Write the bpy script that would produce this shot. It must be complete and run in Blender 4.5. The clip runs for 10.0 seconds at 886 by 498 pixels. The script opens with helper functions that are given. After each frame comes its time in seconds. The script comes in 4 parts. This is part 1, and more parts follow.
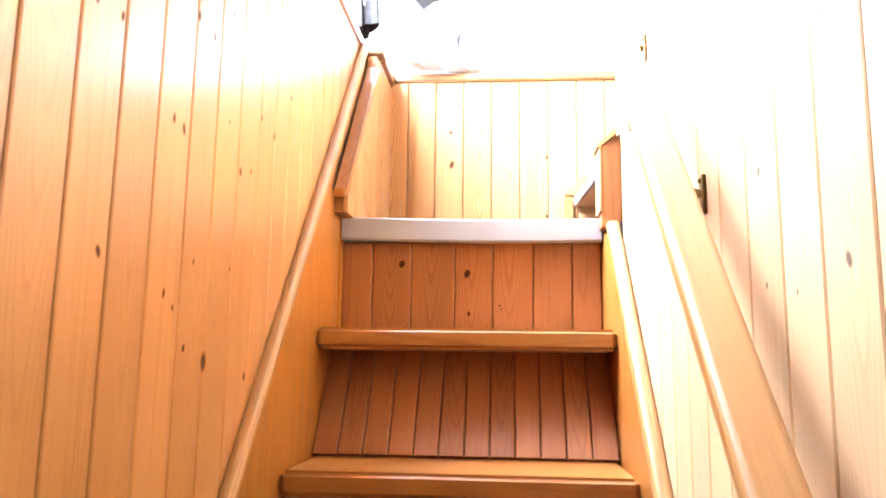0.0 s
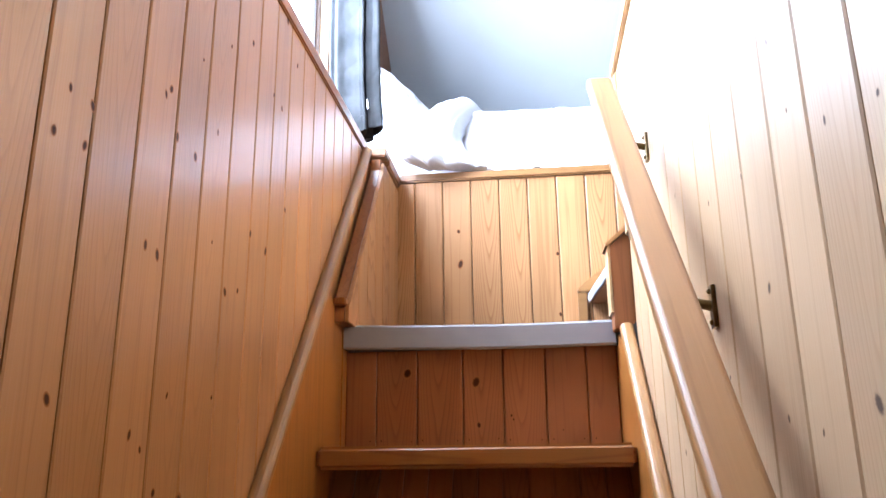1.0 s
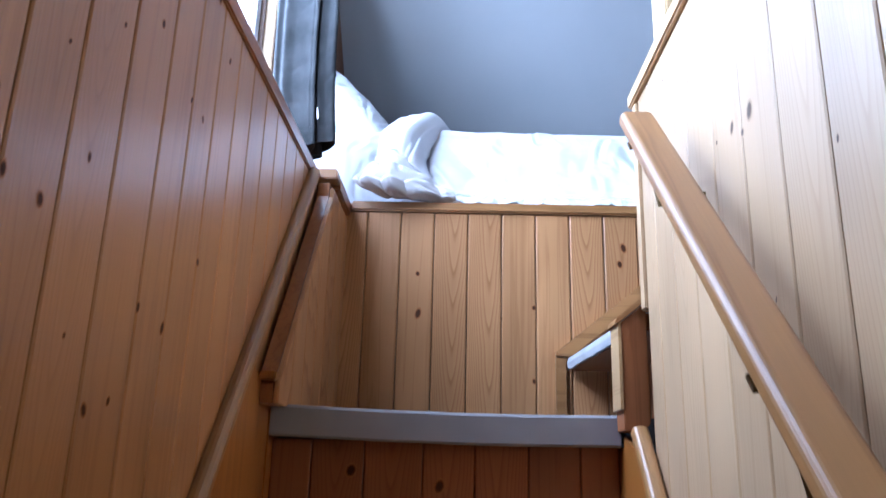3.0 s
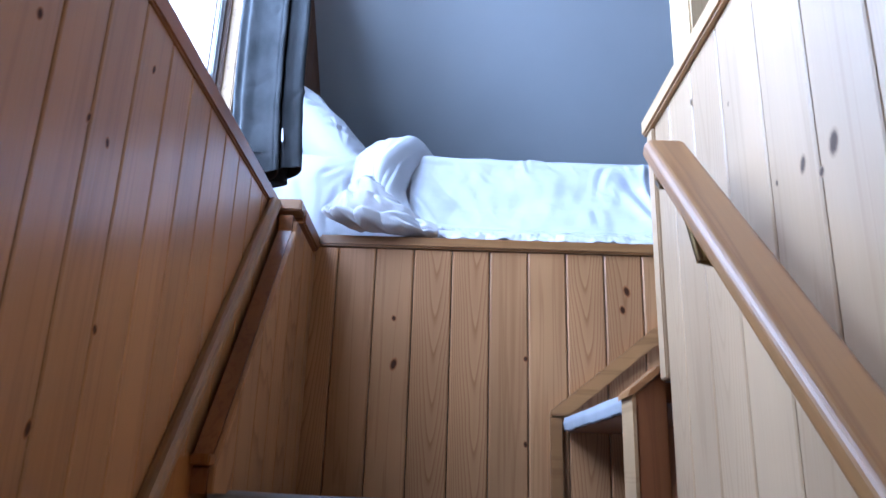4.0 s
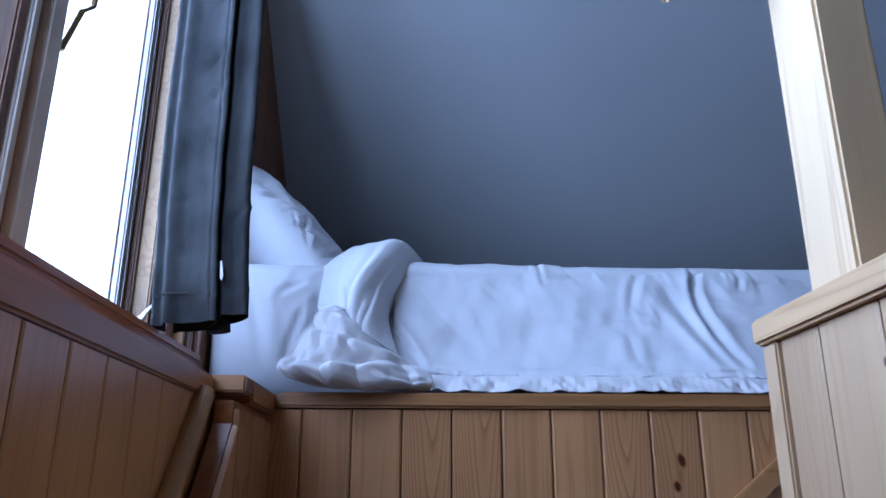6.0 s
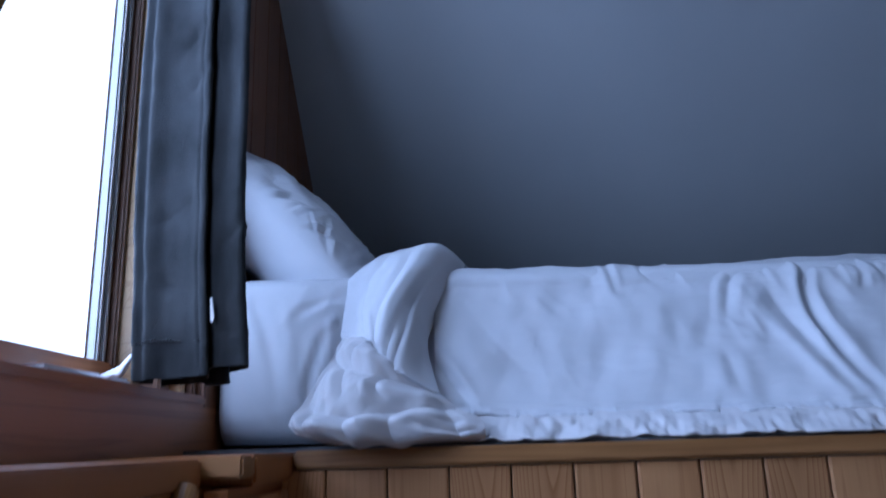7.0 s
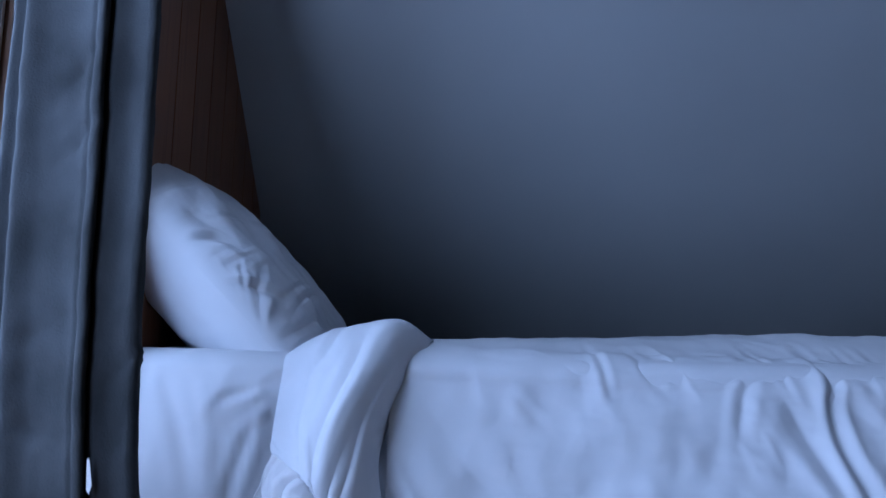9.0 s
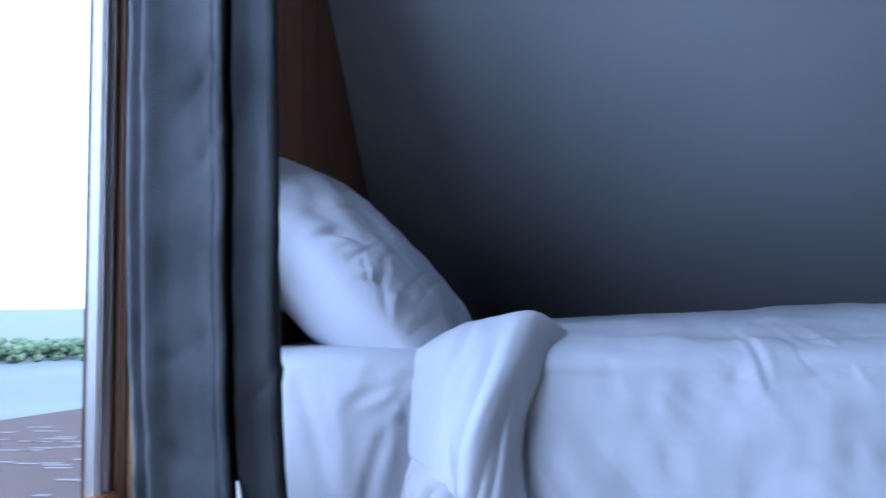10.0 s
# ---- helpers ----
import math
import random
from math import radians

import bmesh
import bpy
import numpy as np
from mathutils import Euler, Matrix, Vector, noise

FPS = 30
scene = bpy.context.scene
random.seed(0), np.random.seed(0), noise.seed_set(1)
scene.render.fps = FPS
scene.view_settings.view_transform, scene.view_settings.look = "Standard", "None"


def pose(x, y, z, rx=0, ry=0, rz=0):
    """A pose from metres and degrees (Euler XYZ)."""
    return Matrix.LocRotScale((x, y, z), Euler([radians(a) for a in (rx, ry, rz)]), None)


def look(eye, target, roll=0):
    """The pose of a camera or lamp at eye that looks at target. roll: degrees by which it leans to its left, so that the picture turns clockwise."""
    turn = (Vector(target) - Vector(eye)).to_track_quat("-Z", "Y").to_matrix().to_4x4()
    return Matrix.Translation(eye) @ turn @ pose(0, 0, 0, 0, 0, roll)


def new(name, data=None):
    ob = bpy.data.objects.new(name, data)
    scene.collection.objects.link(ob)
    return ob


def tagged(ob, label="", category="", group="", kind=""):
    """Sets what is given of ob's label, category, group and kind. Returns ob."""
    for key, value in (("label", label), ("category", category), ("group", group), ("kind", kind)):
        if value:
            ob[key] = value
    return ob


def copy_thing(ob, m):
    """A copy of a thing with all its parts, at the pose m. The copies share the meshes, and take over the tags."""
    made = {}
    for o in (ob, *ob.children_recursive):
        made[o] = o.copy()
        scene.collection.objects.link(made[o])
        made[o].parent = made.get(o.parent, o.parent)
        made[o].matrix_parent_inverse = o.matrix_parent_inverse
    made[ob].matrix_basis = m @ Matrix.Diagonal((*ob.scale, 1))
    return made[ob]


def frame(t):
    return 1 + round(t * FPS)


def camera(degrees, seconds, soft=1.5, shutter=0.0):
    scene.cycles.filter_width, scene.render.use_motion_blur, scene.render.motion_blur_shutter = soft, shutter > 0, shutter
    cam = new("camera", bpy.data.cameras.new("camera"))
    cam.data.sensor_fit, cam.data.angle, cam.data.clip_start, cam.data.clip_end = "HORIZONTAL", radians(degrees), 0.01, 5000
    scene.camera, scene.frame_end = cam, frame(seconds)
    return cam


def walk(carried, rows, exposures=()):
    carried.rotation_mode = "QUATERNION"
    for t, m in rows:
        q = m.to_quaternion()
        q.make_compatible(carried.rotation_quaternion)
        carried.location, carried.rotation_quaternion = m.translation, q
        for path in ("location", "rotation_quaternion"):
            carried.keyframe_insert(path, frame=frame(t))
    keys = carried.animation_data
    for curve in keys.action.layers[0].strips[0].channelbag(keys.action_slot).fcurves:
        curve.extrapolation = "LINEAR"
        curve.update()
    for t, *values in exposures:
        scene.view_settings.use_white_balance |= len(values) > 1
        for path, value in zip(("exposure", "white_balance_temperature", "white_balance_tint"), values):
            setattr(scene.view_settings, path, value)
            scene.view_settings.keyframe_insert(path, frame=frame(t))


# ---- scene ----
cam = camera(60.5, 10.0, shutter=0.4)
PATH = [
    (0, (0.091, 0.344, 1.556), (-0.069, 2.313, 1.869), 0.8),
    (0.5, (0.111, 0.399, 1.582), (-0.038, 2.348, 2.005), 1.0),
    (1, (0.125, 0.4, 1.605), (-0.092, 2.314, 2.143), -0.7),
    (1.5, (0.123, 0.415, 1.598), (-0.065, 2.343, 2.095), -0.7),
    (2, (0.097, 0.504, 1.589), (-0.071, 2.443, 2.048), -0.5),
    (2.3, (0.101, 0.569, 1.595), (-0.086, 2.512, 2.03), -0.2),
    (2.5, (0.057, 0.655, 1.622), (-0.029, 2.581, 2.154), 1.4),
    (2.7, (0.039, 0.68, 1.702), (-0.025, 2.6, 2.257), 1.6),
    (3.8, (0.036, 0.854, 1.852), (0.062, 2.763, 2.447), 1.1),
    (4, (0.04, 0.897, 1.885), (0.035, 2.801, 2.497), 1.8),
    (4.5, (0.066, 0.967, 1.999), (0.066, 2.879, 2.586), 2.3),
    (5, (0.058, 1.04, 2.068), (0.052, 2.946, 2.675), 1.7),
    (5.5, (0.027, 1.117, 2.134), (0.032, 3.019, 2.753), 1.2),
    (5.7, (0.01, 1.15, 2.195), (0.06, 3.048, 2.822), 0.1),
    (6.8, (0.009, 1.347, 2.338), (-0.018, 3.279, 2.852), -1.5),
    (7, (0.016, 1.414, 2.403), (-0.059, 3.348, 2.904), -1.7),
    (7.5, (0.034, 1.442, 2.503), (-0.001, 3.395, 2.934), -1.2),
    (8, (0.031, 1.472, 2.528), (0.009, 3.428, 2.944), 1.3),
    (8.5, (0.014, 1.534, 2.559), (-0.007, 3.495, 2.954), 0.3),
    (9, (-0.01, 1.602, 2.693), (0.046, 3.587, 2.937), 1.4),
    (9.5, (-0.032, 1.617, 2.726), (0.009, 3.608, 2.911), 0.6),
    (10, (-0.059, 1.654, 2.737), (-0.244, 3.641, 2.871), -0.7),
]
EXPOSURES = [
    (0.0, 5.45, 6550, 15), (0.5, 4.5, 6030, 14), (1.0, 3.70, 5680, 12), (2.0, 2.82, 5380, 11), (2.7, 2.45, 5150, 12),
    (4.0, 1.84, 4800, 13), (5.0, 1.12, 4750, 14), (5.7, 0.84, 4720, 15), (6.8, 0.46, 4740, 16), (7.5, 0.23, 4690, 16),
    (8.5, 0.30, 4680, 15), (9.5, 0.36, 4730, 16), (10.0, 0.70, 4850, 15),
]
walk(cam, [(t, look(eye, target, roll)) for t, eye, target, roll in PATH], EXPOSURES)

# ---- world and sun ----
world = bpy.data.worlds.new("sky")
scene.world = world
world.use_nodes = True
wn = world.node_tree.nodes
sky = wn.new("ShaderNodeTexSky")
sky.sky_type, sky.sun_disc = "NISHITA", False
sky.sun_elevation, sky.sun_rotation = radians(42), radians(120)
sky.air_density, sky.dust_density, sky.ozone_density = 1.0, 4.0, 1.0
cloud = wn.new("ShaderNodeMix")
cloud.data_type = "RGBA"
cloud.inputs[0].default_value = 0.6
cloud.inputs[7].default_value = (22.0, 23.0, 24.5, 1)
world.node_tree.links.new(sky.outputs["Color"], cloud.inputs[6])
world.node_tree.links.new(cloud.outputs[2], wn["Background"].inputs["Color"])
wn["Background"].inputs["Strength"].default_value = 0.15
sun = new("sun", bpy.data.lights.new("sun", "SUN"))
sun.data.energy, sun.data.angle, sun.data.color = 1.2, radians(12), (1.0, 0.95, 0.88)
sun.matrix_world = look((6, -4, 9), (0, 0, 0))


# daylight standing in the two panes of the side window
for eye, to, wide, high, watts in (((-0.507, 1.66, 3.24), (2.0, 1.66, 3.24), 0.68, 1.38, 10.0), ((-0.507, 2.285, 3.24), (2.0, 2.285, 3.24), 0.31, 1.38, 5.2)):
    daylight = new("window_daylight", bpy.data.lights.new("window_daylight", "AREA"))
    daylight.data.shape, daylight.data.size, daylight.data.size_y = "RECTANGLE", wide, high
    daylight.data.energy, daylight.data.color = watts, (0.72, 0.83, 1.0)
    daylight.matrix_world = look(eye, to)


# ---- materials ----
def shader(name, rough=0.5, spec=0.5):
    mat = bpy.data.materials.new(name)
    mat.use_nodes = True
    b = mat.node_tree.nodes["Principled BSDF"]
    b.inputs["Roughness"].default_value = rough
    b.inputs["Specular IOR Level"].default_value = spec
    return mat, mat.node_tree.nodes, mat.node_tree.links, b


def ramp(nodes, stops):
    r = nodes.new("ShaderNodeValToRGB")
    e = r.color_ramp.elements
    for i, (pos, col) in enumerate(stops):
        el = e[i] if i < 2 else e.new(pos)
        el.position, el.color = pos, (*col, 1)
    return r


def mixer(nodes, links, a, b, fac, mode="MIX"):
    m = nodes.new("ShaderNodeMix")
    m.data_type, m.blend_type = "RGBA", mode
    for sock, v in ((m.inputs[0], fac), (m.inputs[6], a), (m.inputs[7], b)):
        if isinstance(v, (int, float)):
            sock.default_value = v
        elif isinstance(v, tuple):
            sock.default_value = (*v, 1)
        else:
            links.new(v, sock)
    return m.outputs[2]


def wood(name, light, dark, rough=0.35, along="Z", spread=0.25, spec=0.5, coat=0.0, ring=0.5, arch=0.0):
    """Softwood with growth rings drawn out along one axis and a tone of its own for each board."""
    mat, n, l, b = shader(name, rough, spec)
    tc, info = n.new("ShaderNodeTexCoord"), n.new("ShaderNodeObjectInfo")
    off = n.new("ShaderNodeVectorMath")
    off.operation = "MULTIPLY_ADD"
    off.inputs[0].default_value = (1, 1, 1)
    l.new(info.outputs["Random"], off.inputs[0])
    off.inputs[1].default_value = (31.0, 47.0, 67.0)
    l.new(tc.outputs["Object"], off.inputs[2])
    k = {"X": 0, "Y": 1, "Z": 2}[along]

    def scaled(across, down):
        m = n.new("ShaderNodeMapping")
        sc = [across] * 3
        sc[k] = down
        m.inputs["Scale"].default_value = sc
        l.new(off.outputs[0], m.inputs["Vector"])
        return m.outputs[0]

    grain = n.new("ShaderNodeTexNoise")
    l.new(scaled(26, 1.1), grain.inputs["Vector"])
    grain.inputs["Scale"].default_value, grain.inputs["Detail"].default_value = 1.0, 3
    grain.inputs["Distortion"].default_value = 0.6
    rings = n.new("ShaderNodeMath")
    rings.operation = "PINGPONG"
    gain = n.new("ShaderNodeMath")
    gain.operation = "MULTIPLY"
    gain.inputs[1].default_value = 9.0
    l.new(grain.outputs["Fac"], gain.inputs[0])
    l.new(gain.outputs[0], rings.inputs[0])
    rings.inputs[1].default_value = 1.0
    fine = n.new("ShaderNodeTexNoise")
    l.new(scaled(420, 7), fine.inputs["Vector"])
    fine.inputs["Scale"].default_value, fine.inputs["Detail"].default_value = 1.0, 2
    blot = n.new("ShaderNodeTexNoise")
    l.new(scaled(7, 2.2), blot.inputs["Vector"])
    blot.inputs["Scale"].default_value = 1.0
    r1 = ramp(n, [(0.0, tuple((1 - ring) * a + ring * c for a, c in zip(light, dark))), (0.35, light), (1.0, light)])
    l.new(rings.outputs[0], r1.inputs[0])
    if arch:
        def calc(op, a, b, c=None):
            m = n.new("ShaderNodeMath")
            m.operation = op
            for sock, v in zip(m.inputs, (a, b, c)):
                if isinstance(v, (int, float)):
                    sock.default_value = v
                elif v is not None:
                    l.new(v, sock)
            return m.outputs[0]
        cut = n.new("ShaderNodeSeparateXYZ")
        l.new(tc.outputs["Object"], cut.inputs[0])
        soft = n.new("ShaderNodeTexNoise")
        l.new(scaled(11, 2.6), soft.inputs["Vector"])
        soft.inputs["Scale"].default_value, soft.inputs["Detail"].default_value = 1.0, 2
        side = calc("ADD", cut.outputs["X"], calc("MULTIPLY", calc("SUBTRACT", info.outputs["Random"], 0.5), 0.03))
        bow = calc("MULTIPLY", calc("POWER", calc("ABSOLUTE", side, 0.0), 1.6), 900.0)
        rise = calc("ADD", calc("MULTIPLY", cut.outputs["Z"], 11.0), calc("MULTIPLY", info.outputs["Random"], 17.0))
        wave = calc("FRACT", calc("ADD", calc("SUBTRACT", rise, bow), calc("MULTIPLY", soft.outputs["Fac"], 5.0)), 0.0)
        line = ramp(n, [(0.0, (0, 0, 0)), (0.62, (0.25, 0.25, 0.25)), (0.90, (1, 1, 1)), (1.0, (0, 0, 0))])
        l.new(wave, line.inputs[0])
        flat_sawn = calc("MULTIPLY", calc("GREATER_THAN", calc("FRACT", calc("MULTIPLY", info.outputs["Random"], 7.3), 0.0), 0.45), arch)
        amount = calc("MULTIPLY", line.outputs[0], flat_sawn)
        arched = mixer(n, l, light, dark, amount)
        base = mixer(n, l, r1.outputs[0], arched, calc("GREATER_THAN", flat_sawn, 0.01))
    else:
        base = r1.outputs[0]
    fm = n.new("ShaderNodeMath")
    fm.operation = "MULTIPLY"
    fm.inputs[1].default_value = 0.24
    l.new(fine.outputs["Fac"], fm.inputs[0])
    col = mixer(n, l, base, dark, fm.outputs[0])
    r2 = ramp(n, [(0.36, (0.88, 0.865, 0.85)), (0.64, (1.06, 1.05, 1.03))])
    l.new(blot.outputs["Fac"], r2.inputs[0])
    col = mixer(n, l, col, r2.outputs[0], 1.0, "MULTIPLY")
    r3 = ramp(n, [(0.0, (1 - spread, 1 - spread * 1.15, 1 - spread * 1.3)), (1.0, (1 + spread * 0.5, 1 + spread * 0.45, 1 + spread * 0.4))])
    l.new(info.outputs["Random"], r3.inputs[0])
    col = mixer(n, l, col, r3.outputs[0], 1.0, "MULTIPLY")
    l.new(col, b.inputs["Base Color"])
    bump = n.new("ShaderNodeBump")
    bump.inputs["Strength"].default_value, bump.inputs["Distance"].default_value = 0.12, 0.002
    l.new(fine.outputs["Fac"], bump.inputs["Height"])
    l.new(bump.outputs[0], b.inputs["Normal"])
    rr = n.new("ShaderNodeMapRange")
    rr.inputs["To Min"].default_value, rr.inputs["To Max"].default_value = rough - 0.07, rough + 0.1
    l.new(blot.outputs["Fac"], rr.inputs["Value"])
    l.new(rr.outputs[0], b.inputs["Roughness"])
    b.inputs["Coat Weight"].default_value = coat
    b.inputs["Coat Roughness"].default_value = 0.16
    return mat


def cloth(name, col, weave=900.0, rough=0.85, bump_d=0.0006, sheen=0.2, blot=0.08, crease=0.0, crisp=False):
    mat, n, l, b = shader(name, rough, 0.25)
    tc = n.new("ShaderNodeTexCoord")
    big = n.new("ShaderNodeTexNoise")
    l.new(tc.outputs["Object"], big.inputs["Vector"])
    big.inputs["Scale"].default_value, big.inputs["Detail"].default_value = 9, 4
    small = n.new("ShaderNodeTexNoise")
    l.new(tc.outputs["Object"], small.inputs["Vector"])
    small.inputs["Scale"].default_value = weave
    r = ramp(n, [(0.3, tuple(c * (1 - blot) for c in col)), (0.7, tuple(min(1, c * (1 + blot)) for c in col))])
    l.new(big.outputs["Fac"], r.inputs[0])
    l.new(r.outputs[0], b.inputs["Base Color"])
    bump = n.new("ShaderNodeBump")
    bump.inputs["Strength"].default_value, bump.inputs["Distance"].default_value = 0.35, bump_d
    l.new(small.outputs["Fac"], bump.inputs["Height"])
    last = bump
    if crease:
        cr = n.new("ShaderNodeTexNoise")
        l.new(tc.outputs["Object"], cr.inputs["Vector"])
        cr.inputs["Scale"].default_value, cr.inputs["Detail"].default_value, cr.inputs["Distortion"].default_value = 14, 5, 1.2
        if crisp:
            cr.noise_type = "RIDGED_MULTIFRACTAL"
            cr.inputs["Scale"].default_value, cr.inputs["Detail"].default_value, cr.inputs["Distortion"].default_value = 17, 2, 0.5
        b2 = n.new("ShaderNodeBump")
        b2.inputs["Strength"].default_value, b2.inputs["Distance"].default_value = 0.5, crease
        l.new(cr.outputs["Fac"], b2.inputs["Height"])
        l.new(bump.outputs[0], b2.inputs["Normal"])
        last = b2
    l.new(last.outputs[0], b.inputs["Normal"])
    b.inputs["Sheen Weight"].default_value = sheen
    return mat


def paint(name, col, rough=0.6, var=0.06, scale=5.0, bump_d=0.0008, spec=0.4, metal=0.0):
    mat, n, l, b = shader(name, rough, spec)
    tc = n.new("ShaderNodeTexCoord")
    big, small = n.new("ShaderNodeTexNoise"), n.new("ShaderNodeTexNoise")
    for t, s in ((big, scale), (small, scale * 60)):
        l.new(tc.outputs["Object"], t.inputs["Vector"])
        t.inputs["Scale"].default_value, t.inputs["Detail"].default_value = s, 4
    r = ramp(n, [(0.3, tuple(c * (1 - var) for c in col)), (0.7, tuple(min(1, c * (1 + var)) for c in col))])
    l.new(big.outputs["Fac"], r.inputs[0])
    l.new(r.outputs[0], b.inputs["Base Color"])
    bump = n.new("ShaderNodeBump")
    bump.inputs["Strength"].default_value, bump.inputs["Distance"].default_value = 0.2, bump_d
    l.new(small.outputs["Fac"], bump.inputs["Height"])
    l.new(bump.outputs[0], b.inputs["Normal"])
    b.inputs["Metallic"].default_value = metal
    return mat


# left and right walls are one wood, the right paled for window light
PINE_LEFT = wood("varnished_pine", (0.50, 0.246, 0.089), (0.28, 0.108, 0.030), rough=0.30, spread=0.09, coat=0.18, ring=0.35, arch=0.35)
PINE_RIGHT_LIT = wood("pine_paled_by_window", (0.555, 0.398, 0.232), (0.38, 0.238, 0.115), rough=0.42, spread=0.08, coat=0.1, ring=0.3, arch=0.4)
PINE_BACK = wood("honey_pine", (0.535, 0.285, 0.120), (0.30, 0.122, 0.039), rough=0.42, spec=0.35, spread=0.10, ring=0.4, arch=0.75)
PINE_RISER = wood("reddish_pine", (0.36, 0.135, 0.042), (0.19, 0.06, 0.016), rough=0.42, spread=0.12, ring=0.4, arch=0.6)
PINE_TREAD = wood("orange_pine", (0.46, 0.195, 0.043), (0.24, 0.08, 0.015), rough=0.32, along="X")
PINE_STRING = wood("orange_stringer", (0.43, 0.175, 0.034), (0.24, 0.08, 0.014), rough=0.34, along="Z")
PINE_MOULD = wood("light_moulding", (0.45, 0.245, 0.085), (0.25, 0.11, 0.03), rough=0.38, along="Y")
PINE_CAP_X = wood("cap_pine_across", (0.43, 0.222, 0.078), (0.19, 0.085, 0.025), rough=0.34, along="X")
PINE_CAP_Y = wood("cap_pine_along", (0.36, 0.145, 0.043), (0.18, 0.06, 0.017), rough=0.34, along="Y")
PINE_CAP_R = wood("cap_pine_pale", (0.62, 0.44, 0.235), (0.34, 0.19, 0.08), rough=0.4, along="Y")
PINE_POST = wood("post_pine", (0.66, 0.52, 0.32), (0.4, 0.26, 0.12), rough=0.5, along="Z")
RAIL_WOOD = wood("handrail_wood", (0.50, 0.268, 0.092), (0.27, 0.115, 0.032), rough=0.42, along="Y", spec=0.45, ring=0.55)
FRAME_WOOD = wood("window_frame_wood", (0.17, 0.085, 0.04), (0.07, 0.03, 0.012), rough=0.4, along="Z")
SILL_WOOD = wood("sill_wood", (0.52, 0.23, 0.085), (0.26, 0.095, 0.034), rough=0.32, along="Y")
# near-black backing puts the shade of the board gaps into its colour
JOINT_SHADE = paint("joint_shade_backing", (0.045, 0.022, 0.011), rough=0.8)
PALE_TRIM = paint("pale_painted_trim", (0.62, 0.58, 0.52), rough=0.5, var=0.1, scale=12)
PANEL_DARK = wood("brown_wall_panel", (0.225, 0.098, 0.042), (0.11, 0.042, 0.017), rough=0.45, spread=0.14)


def knot_wood(name, heart, ring, rim):
    """A knot: dark heart, brown rings and a rim that runs out into the board; the disc has radius 1."""
    mat, n, l, b = shader(name, 0.6, 0.15)
    tc, far, rough_edge = n.new("ShaderNodeTexCoord"), n.new("ShaderNodeVectorMath"), n.new("ShaderNodeTexNoise")
    far.operation = "LENGTH"
    l.new(tc.outputs["Object"], far.inputs[0])
    l.new(tc.outputs["Object"], rough_edge.inputs["Vector"])
    rough_edge.inputs["Scale"].default_value, rough_edge.inputs["Detail"].default_value = 3.5, 4
    add = n.new("ShaderNodeMath")
    add.operation = "MULTIPLY_ADD"
    add.inputs[1].default_value = 0.5
    l.new(rough_edge.outputs["Fac"], add.inputs[0])
    l.new(far.outputs["Value"], add.inputs[2])
    r = ramp(n, [(0.35, heart), (0.62, heart), (0.80, ring), (1.05, rim)])
    less = n.new("ShaderNodeMath")
    less.operation = "SUBTRACT"
    less.inputs[1].default_value = 0.12
    l.new(add.outputs[0], less.inputs[0])
    l.new(less.outputs[0], r.inputs[0])
    l.new(r.outputs[0], b.inputs["Base Color"])
    return mat


KNOT_DARK = knot_wood("dark_knot", (0.055, 0.018, 0.006), (0.17, 0.06, 0.018), (0.36, 0.155, 0.06))
KNOT_PALE = knot_wood("pale_knot", (0.11, 0.075, 0.05), (0.25, 0.17, 0.11), (0.47, 0.335, 0.205))
GREY_WALL = paint("grey_wall_paint", (0.455, 0.472, 0.478), rough=0.55, var=0.03, scale=3)
STEP_COVER = cloth("pale_grey_covering", (0.42, 0.43, 0.45), weave=350, bump_d=0.001, blot=0.12, sheen=0.1)
GREY_NOSE = paint("grey_vinyl", (0.29, 0.285, 0.30), rough=0.6, var=0.06, scale=14)
CARPET = cloth("grey_carpet", (0.13, 0.14, 0.15), weave=400, bump_d=0.003, sheen=0.1, blot=0.15)
LINEN = cloth("white_cotton", (0.645, 0.655, 0.685), crease=0.0046, crisp=True, blot=0.02, sheen=0.0)
LINEN_THIN = cloth("white_cotton_thin", (0.64, 0.63, 0.64), crease=0.006, crisp=True, blot=0.03, sheen=0.0)
CURTAIN = cloth("dark_grey_curtain", (0.030, 0.032, 0.0335), weave=420, rough=0.92, bump_d=0.0016, crease=0.0020, blot=0.5, sheen=0.0)
CURTAIN_HEM = cloth("dark_lining", (0.014, 0.015, 0.018), weave=700, rough=0.8, sheen=0.0)
STITCH = paint("grey_thread", (0.085, 0.09, 0.095), rough=0.9)
TAG_WHITE = paint("white_label", (0.8, 0.8, 0.8), rough=0.6)
BRASS = paint("aged_brass", (0.20, 0.14, 0.06), rough=0.32, var=0.25, scale=60, metal=1.0)
ALU = paint("brushed_aluminium", (0.62, 0.63, 0.64), rough=0.35, metal=0.8)
# dark browns for unseen surfaces, cutting light bounced into the stairwell
PLAIN = paint("dark_closing_brown", (0.085, 0.062, 0.042), rough=0.8)
CLOSING_FLOOR = paint("dark_closing_floor", (0.11, 0.08, 0.055), rough=0.5)
DECK = paint("brown_bitumen_roof", (0.055, 0.038, 0.034), rough=0.8, var=0.2, scale=1.5)
CHALK = paint("white_marks", (0.15, 0.15, 0.15), rough=0.8)
WATER = paint("lake_water", (0.15, 0.185, 0.19), rough=0.5, var=0.08, scale=0.02, spec=0.02)
LEAF = paint("far_foliage", (0.11, 0.165, 0.095), rough=0.9, var=0.4, scale=0.05)
gm, gn, gl, gb = shader("window_glass", 0.0)
